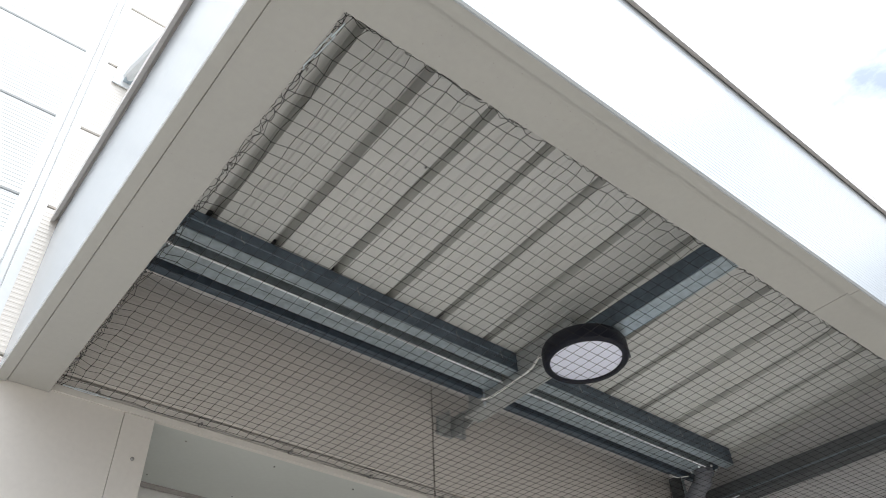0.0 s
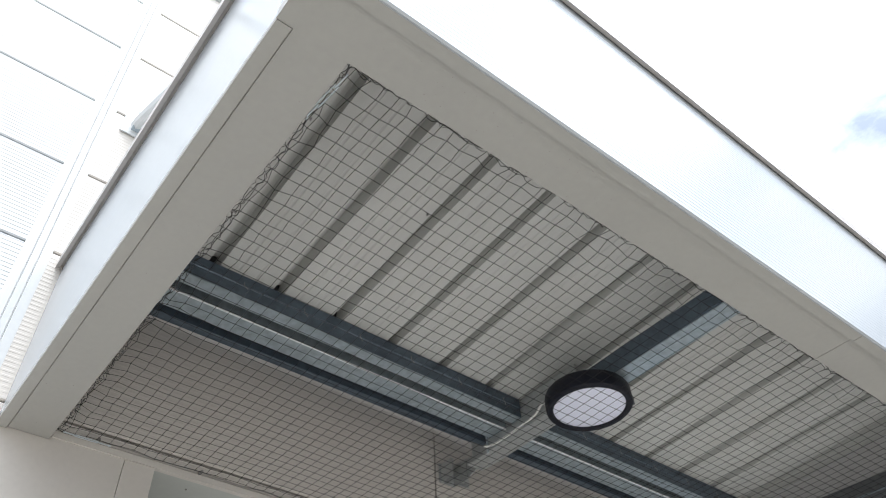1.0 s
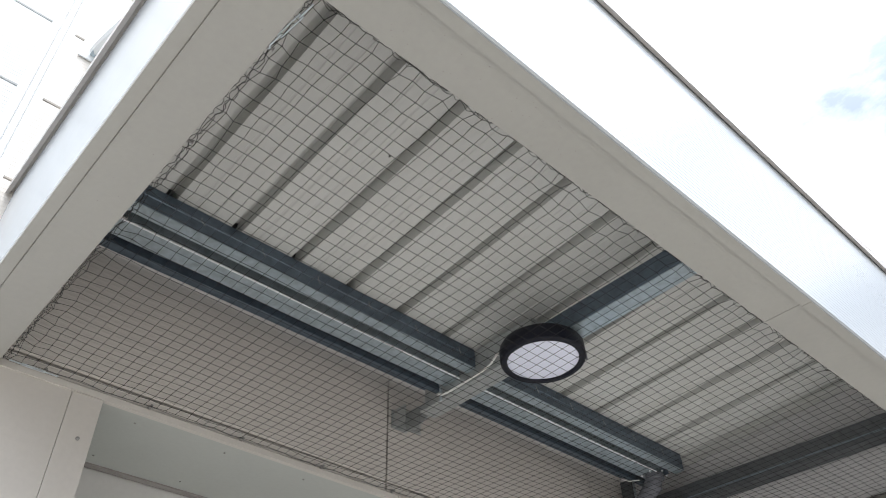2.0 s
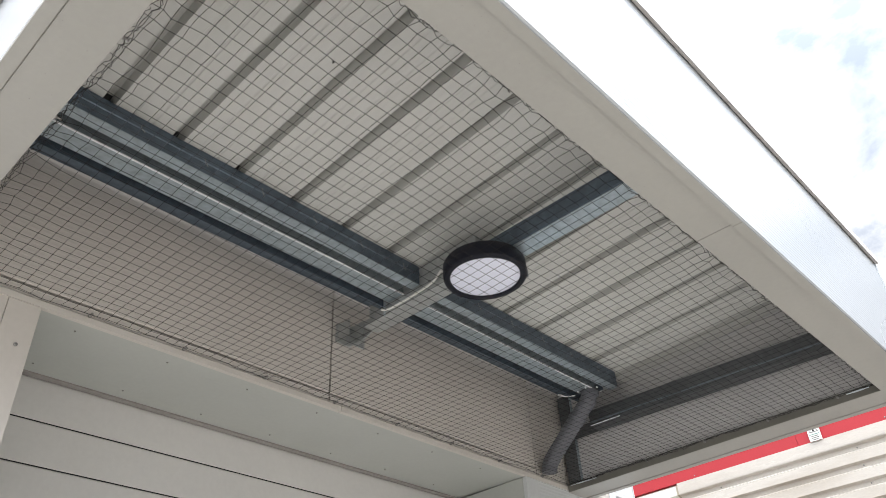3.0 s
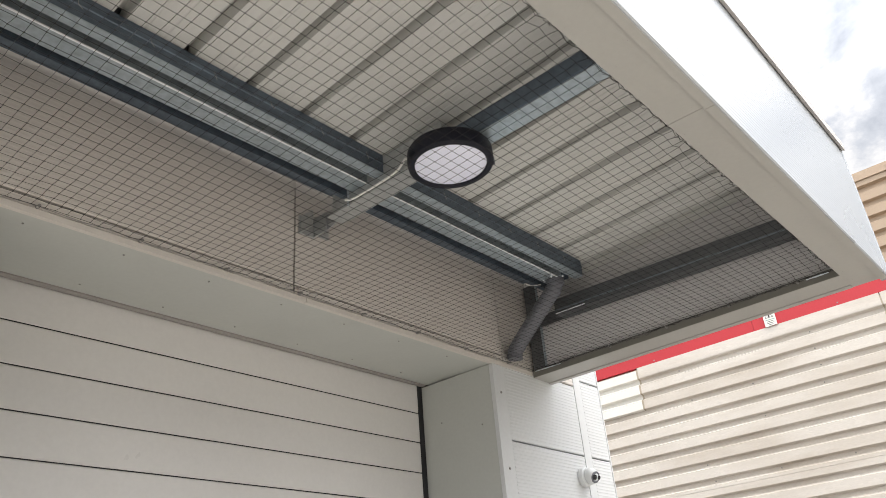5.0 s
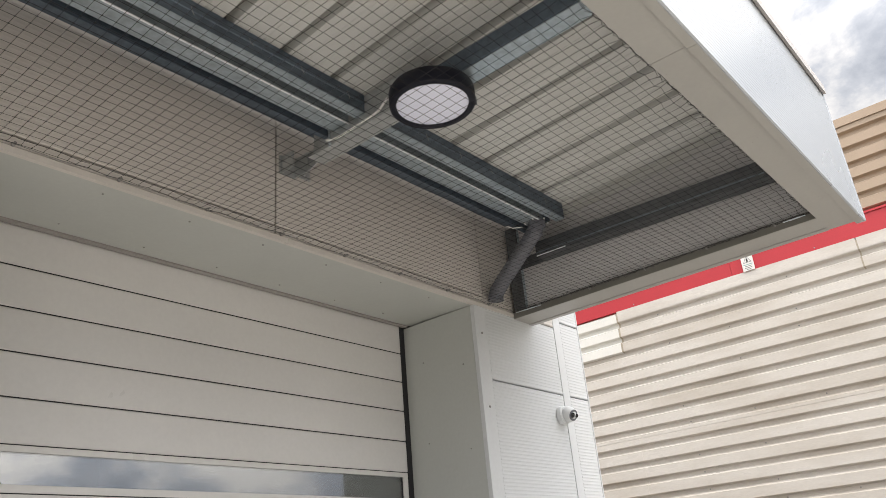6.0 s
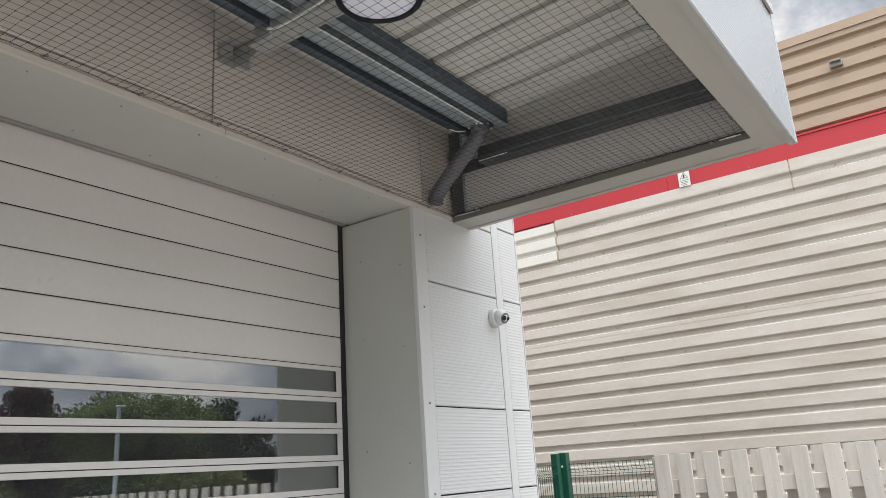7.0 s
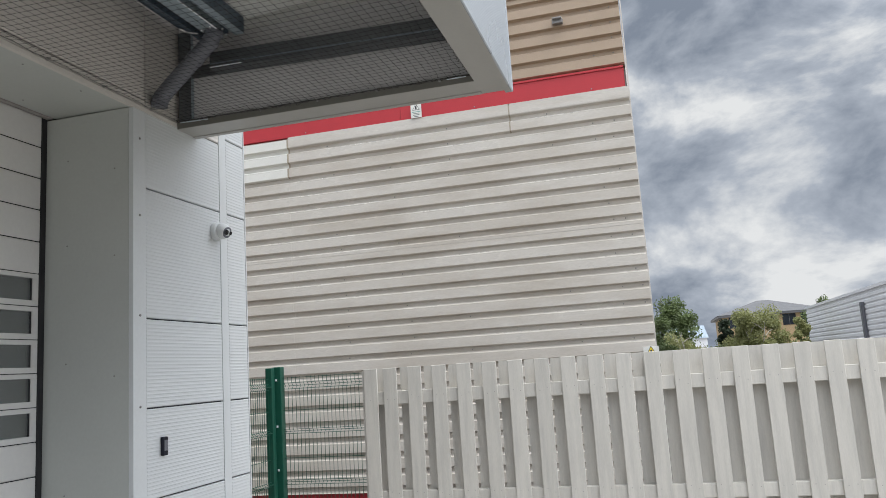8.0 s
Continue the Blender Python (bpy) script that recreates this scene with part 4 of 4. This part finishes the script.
                pts.append(tuple(a.lerp(b, k / count) + inward * (0.004 + 0.006 * strand + abs(drift)) + Vector((0, 0, -0.004 + rnd.uniform(-0.006, 0.004)))))
            part("lacing", tube(B(), pts, 0.0012, 3), THREAD, n)
    bolt = B()
    lathe(bolt, [(0.008, 0.0), (0.009, -0.005), (0.009, -0.012), (0.004, -0.016), (0.004, -0.026), (0.007, -0.029)], 10, (0, 0, 0), "y")
    bolt = as_mesh("clip", bolt, WIRE)
    for k in range(9):
        piece("clip", bolt, n, pose(-0.26 + 0.487 * k, -0.008, 3.604))
    for k in range(11):
        piece("clip", bolt, n, pose(IN_LEFT + 0.22 + 0.4 * k, IN_FRONT, 3.592, 0, 0, 180))
    for k in range(5):
        piece("clip", bolt, n, pose(IN_LEFT, -0.25 - 0.45 * k, 3.592, 0, 0, 90))
        piece("clip", bolt, n, pose(IN_RIGHT, -0.25 - 0.45 * k, 3.592, 0, 0, -90))
    # tensioning screws in three corners
    for p, q in (((IN_LEFT + 0.03, IN_FRONT + 0.05), (IN_LEFT + 0.012, IN_FRONT + 0.24)), ((IN_LEFT + 0.04, -0.035), (IN_LEFT + 0.24, -0.035)),
                 ((IN_RIGHT - 0.03, -0.05), (IN_RIGHT - 0.02, -0.27)), ((IN_RIGHT - 0.02, IN_FRONT + 0.05), (IN_RIGHT - 0.02, IN_FRONT + 0.18))):
        p, q = Vector((*p, 3.588)), Vector((*q, 3.588))
        bm = B()
        d = (q - p).normalized()
        s = Vector((-d.y, d.x, 0)) * 0.006
        tube(bm, [tuple(p), tuple(p.lerp(q, 0.3))], 0.003, 6)
        tube(bm, [tuple(p.lerp(q, 0.25) + s), tuple(p.lerp(q, 0.75) + s)], 0.0025, 6)
        tube(bm, [tuple(p.lerp(q, 0.25) - s), tuple(p.lerp(q, 0.75) - s)], 0.0025, 6)
        tube(bm, [tuple(p.lerp(q, 0.7)), tuple(q)], 0.003, 6)
        lathe(bm, [(0.006, -0.002), (0.008, 0), (0.006, 0.002)], 10, tuple(q), "z")
        part("turnbuckle", bm, GALV_NEW, n, "bright steel turnbuckle")
    # a bit of debris caught in the mesh
    for x, y in ((0.075, -1.955),):
        bm = B()
        bmesh.ops.create_icosphere(bm, subdivisions=1, radius=0.0045)
        for v in bm.verts:
            v.co *= 1 + 0.4 * noise.noise(v.co * 300)
        ob = part("caught_debris", bm, THREAD, n)
        ob.location = (x, y, net_height(x, y))
        ob.scale = (0.8, 1.4, 0.9)


bird_net()


# ---- trees and the distance ----
def tree(label, x, y, height, width, leaf, bark, seed, size=0.22, count=2600, stems=1, low=0.25):
    rnd = random.Random(seed)
    t = thing("tree", label, "tree", "trees and shrubs", at=pose(x, y, LOWER if x > 9.6 else GROUND))
    bm = B()
    tips = []
    for s in range(stems):
        lean = Vector((rnd.uniform(-1, 1), rnd.uniform(-1, 1), 0)) * width * 0.10 * (stems > 1)
        pts = [Vector((0, 0, 0)) + lean * 0.3]
        for k in range(1, 6):
            pts.append(Vector((rnd.uniform(-1, 1) * width * 0.03, rnd.uniform(-1, 1) * width * 0.03, height * 0.86 * k / 5)) + lean * k)
        r0 = height * 0.022 / stems ** 0.4
        tube(bm, [tuple(p) for p in pts], [r0 * (1 - 0.17 * k) for k in range(6)], 8)
        for k in range(9):
            f = low + (0.9 - low) * k / 9
            i = min(int(f * 5), 4)
            p = pts[i].lerp(pts[i + 1], f * 5 - i)
            a = rnd.uniform(0, 2 * math.pi)
            reach = width * 0.42 * math.sin(math.pi * min(0.95, 0.25 + 0.75 * (f - low) / (1 - low))) * rnd.uniform(0.7, 1.1)
            q = p + Vector((math.cos(a) * reach, math.sin(a) * reach, reach * rnd.uniform(0.25, 0.7)))
            mid = p.lerp(q, 0.5) + Vector((0, 0, reach * 0.08))
            tube(bm, [tuple(p), tuple(mid), tuple(q)], [r0 * 0.42, r0 * 0.28, r0 * 0.10], 6)
            tips += [mid, q, p.lerp(q, 0.75)]
        tips += [pts[5], pts[4]]
    part("trunk", bm, bark, t)
    vs, fs = [], []
    clumps = []
    for k in range(34):
        c = rnd.choice(tips)
        clumps.append((c + Vector((rnd.gauss(0, 1), rnd.gauss(0, 1), rnd.gauss(0, 0.8))) * width * 0.07, width * rnd.uniform(0.07, 0.16)))
    for k in range(count):
        c, rr = rnd.choice(clumps)
        d = Vector((rnd.gauss(0, 1), rnd.gauss(0, 1), rnd.gauss(0, 0.75)))
        d = d.normalized() * rr * rnd.uniform(0.45, 1.25)
        p = c + d
        if p.z < height * 0.06:
            p.z = height * 0.06 + rnd.random() * 0.3
        u = Vector((rnd.gauss(0, 1), rnd.gauss(0, 1), rnd.gauss(0, 1))).normalized()
        w = u.orthogonal().normalized()
        s = size * rnd.uniform(0.5, 1.2)
        base = len(vs)
        vs += [p - u * s, p + w * s * 0.5 - u * s * 0.1, p + u * s, p - w * s * 0.5 + u * s * 0.1]
        fs.append((base, base + 1, base + 2, base + 3))
    me = bpy.data.meshes.new("crown")
    me.from_pydata([tuple(v) for v in vs], [], fs)
    me.materials.append(leaf)
    piece("crown", me, t)
    return t


# last camera position; distant trees are placed along sight lines from it
CAM_EYE = (-0.90, -3.30, 1.65)


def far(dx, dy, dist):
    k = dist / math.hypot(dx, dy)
    return CAM_EYE[0] + dx * k, CAM_EYE[1] + dy * k


def distance():
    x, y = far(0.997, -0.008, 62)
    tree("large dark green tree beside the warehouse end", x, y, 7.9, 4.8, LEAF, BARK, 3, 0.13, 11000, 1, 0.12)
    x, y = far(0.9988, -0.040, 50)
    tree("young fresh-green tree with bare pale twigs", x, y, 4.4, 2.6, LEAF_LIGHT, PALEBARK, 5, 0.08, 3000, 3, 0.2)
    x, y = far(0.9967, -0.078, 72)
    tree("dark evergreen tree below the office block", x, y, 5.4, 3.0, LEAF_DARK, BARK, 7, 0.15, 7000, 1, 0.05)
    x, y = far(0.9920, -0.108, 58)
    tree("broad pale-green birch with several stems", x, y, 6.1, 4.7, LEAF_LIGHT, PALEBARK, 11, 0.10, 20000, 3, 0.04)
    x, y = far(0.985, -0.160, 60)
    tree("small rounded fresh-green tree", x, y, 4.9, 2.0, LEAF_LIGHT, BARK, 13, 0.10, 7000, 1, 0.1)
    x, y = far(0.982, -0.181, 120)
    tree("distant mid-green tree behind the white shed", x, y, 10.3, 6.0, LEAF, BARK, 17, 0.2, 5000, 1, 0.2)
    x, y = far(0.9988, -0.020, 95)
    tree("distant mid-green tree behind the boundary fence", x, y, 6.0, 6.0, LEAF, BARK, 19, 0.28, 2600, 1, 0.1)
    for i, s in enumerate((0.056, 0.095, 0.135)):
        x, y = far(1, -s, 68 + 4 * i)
        tree("low mid-green hedge tree", x, y, 3.4, 4.2, LEAF, BARK, 40 + i, 0.13, 5000, 2, 0.05)

    # hipped office block
    o = thing("office_block", "buff brick office block with a grey hipped roof", "building", at=pose(128, 0, 0))
    ya, yb, eave, ridge = -27.6, -13.4, 7.3, 9.7
    part("wall", box(B(), 0, 16, ya, yb, LOWER, eave), BUFF, o)
    roof = B()
    v = [roof.verts.new(p) for p in ((-0.8, ya - 0.8, eave), (16.8, ya - 0.8, eave), (16.8, yb + 0.8, eave), (-0.8, yb + 0.8, eave), (8, ya + 6.2, ridge), (8, yb - 6.2, ridge))]
    for q in ((0, 4, 5, 3), (1, 2, 5, 4), (0, 1, 4), (2, 3, 5), (0, 3, 2, 1)):
        roof.faces.new([v[i] for i in q])
    part("roof", roof, SLATE, o, "grey hipped roof")
    part("eaves", box(B(), -0.75, 16.7, ya - 0.75, yb + 0.75, eave - 0.35, eave - 0.01), SLATE, o, "dark eaves board")
    for i in range(5):
        yy = ya + 1.0 + i * 2.6
        w = part("window", box(B(), -0.06, 0.04, yy, yy + 1.9, 5.2, 6.9), DARKGLASS, o, "dark window")
        part("mullion", box(B(), -0.10, -0.06, yy + 0.92, yy + 0.98, 5.2, 6.9), SLATE, w)
    # low roof with glazed panels
    g = thing("low_building", "low building with a pale blue-grey glazed roof", "building", at=pose(118, 0, 0))
    part("wall", box(B(), 0, 9, -10.2, -4.5, LOWER, 3.9), SHED, g)
    part("roof", prism(B(), [(-0.4, 3.9), (8.9, 6.0), (9.4, 5.8), (9.4, 3.9)], "y", -10.4, -4.3), SKYPANEL, g, "pale sloping roof")
    for i in range(6):
        part("roof_panel", prism(B(), [(0.0, 4.02), (8.4, 5.92), (8.4, 5.96), (0.0, 4.06)], "y", -10.1 + 0.96 * i, -9.22 + 0.96 * i), SKYPANEL, g)
    # white ribbed shed
    s = thing("white_shed", "white horizontally ribbed shed with a dark downpipe", "building", at=pose(0, 0, 0))
    sx0, sx1, sy, st = 41.0, 65.5, -14.8, 4.72
    outline = [(sy, LOWER)]
    z = LOWER + 0.1
    while z < st - 0.35:
        outline += [(sy, z), (sy + 0.06, z + 0.05), (sy + 0.06, z + 0.20), (sy, z + 0.25)]
        z += 0.30
    outline += [(sy, st - 0.02), (sy - 0.3, st - 0.02), (sy - 0.3, LOWER)]
    part("wall", prism(B(), outline, "x", sx0, sx1), SHED, s)
    part("roof", prism(B(), [(sy + 0.12, st - 0.16), (sy + 0.12, st), (sy - 14, st + 1.2), (sy - 14, st - 0.2), (sy - 0.32, st - 0.2)], "x", sx0, sx1 + 0.1), SHED, s)
    part("end_wall", box(B(), sx1 - 0.25, sx1 - 0.002, sy - 14, sy - 0.31, LOWER, st - 0.22), SHED, s)
    part("downpipe", box(B(), 47.6, 47.95, sy + 0.065, sy + 0.25, LOWER, st - 0.75, 0.02), PIPE, s, "dark downpipe")

    # planting across the yard behind the viewer, which the door panes mirror
    rnd = random.Random(21)
    kinds = ((LEAF, "broad mid-green tree across the yard"), (LEAF_DARK, "dense dark green tree across the yard"), (LEAF_PURPLE, "copper beech across the yard"), (LEAF_LIGHT, "light green tree across the yard"))
    for i, (tx, ty, hh, ww, kind) in enumerate(((4, -34, 10.5, 8, 0), (9.3, -33, 9.6, 7, 0), (13.5, -32, 8.4, 8, 0), (11.4, -35, 8.8, 7, 1), (15.4, -35, 8.2, 7, 0), (19.6, -35, 8.3, 7, 0), (23.5, -35, 8.1, 7, 1), (27.3, -35, 7.9, 6, 0), (17.5, -33, 8.2, 6.5, 2), (21.5, -32, 8.0, 7, 0),
                                                (25.5, -33, 8.2, 7, 0), (29.0, -32, 7.6, 6, 1), (-4, -35, 9, 7, 0), (-12, -36, 9, 8, 1), (38, -40, 5.5, 6, 0), (-22, -36, 9, 8, 0), (47, -38, 6, 6, 0))):
        tree(kinds[kind][1], tx, ty, hh, ww, kinds[kind][0], BARK, 60 + i, 0.13, 26000, 1, 0.06)
    for i in range(14):
        tree("low shrub across the yard", -14 + 4.2 * i + rnd.uniform(-1, 1), -30 + rnd.uniform(-1, 1), 3.0 + rnd.uniform(-0.5, 0.8), 4.6, kinds[rnd.choice((0, 1, 3))][0], BARK, 90 + i, 0.13, 9000, 2, 0.05)
    p = thing("street_lamp", "grey street lamp column across the yard", "lamp", at=pose(18.3, -26, LOWER))
    part("column", tube(B(), [(0, 0, 0), (0, 0, 1.2), (0, 0, 1.25), (0, 0, 5.8), (0, 0, 6.0)], [0.14, 0.14, 0.11, 0.09, 0.085], 12), GALV, p, "", True)
    part("lantern", box(B(), -0.10, 0.28, -0.12, 0.12, 6.0, 6.10, 0.03), GALV, p)
    b = thing("far_unit", "low grey commercial unit across the yard", "building", at=pose(0, 0, 0))
    part("wall", box(B(), 26, 62, -60, -52, LOWER, 2.4), SHED, b)
    part("roof", box(B(), 25.5, 62.5, -60.5, -51.5, 2.4, 2.8, 0.05), SLATE, b)


distance()
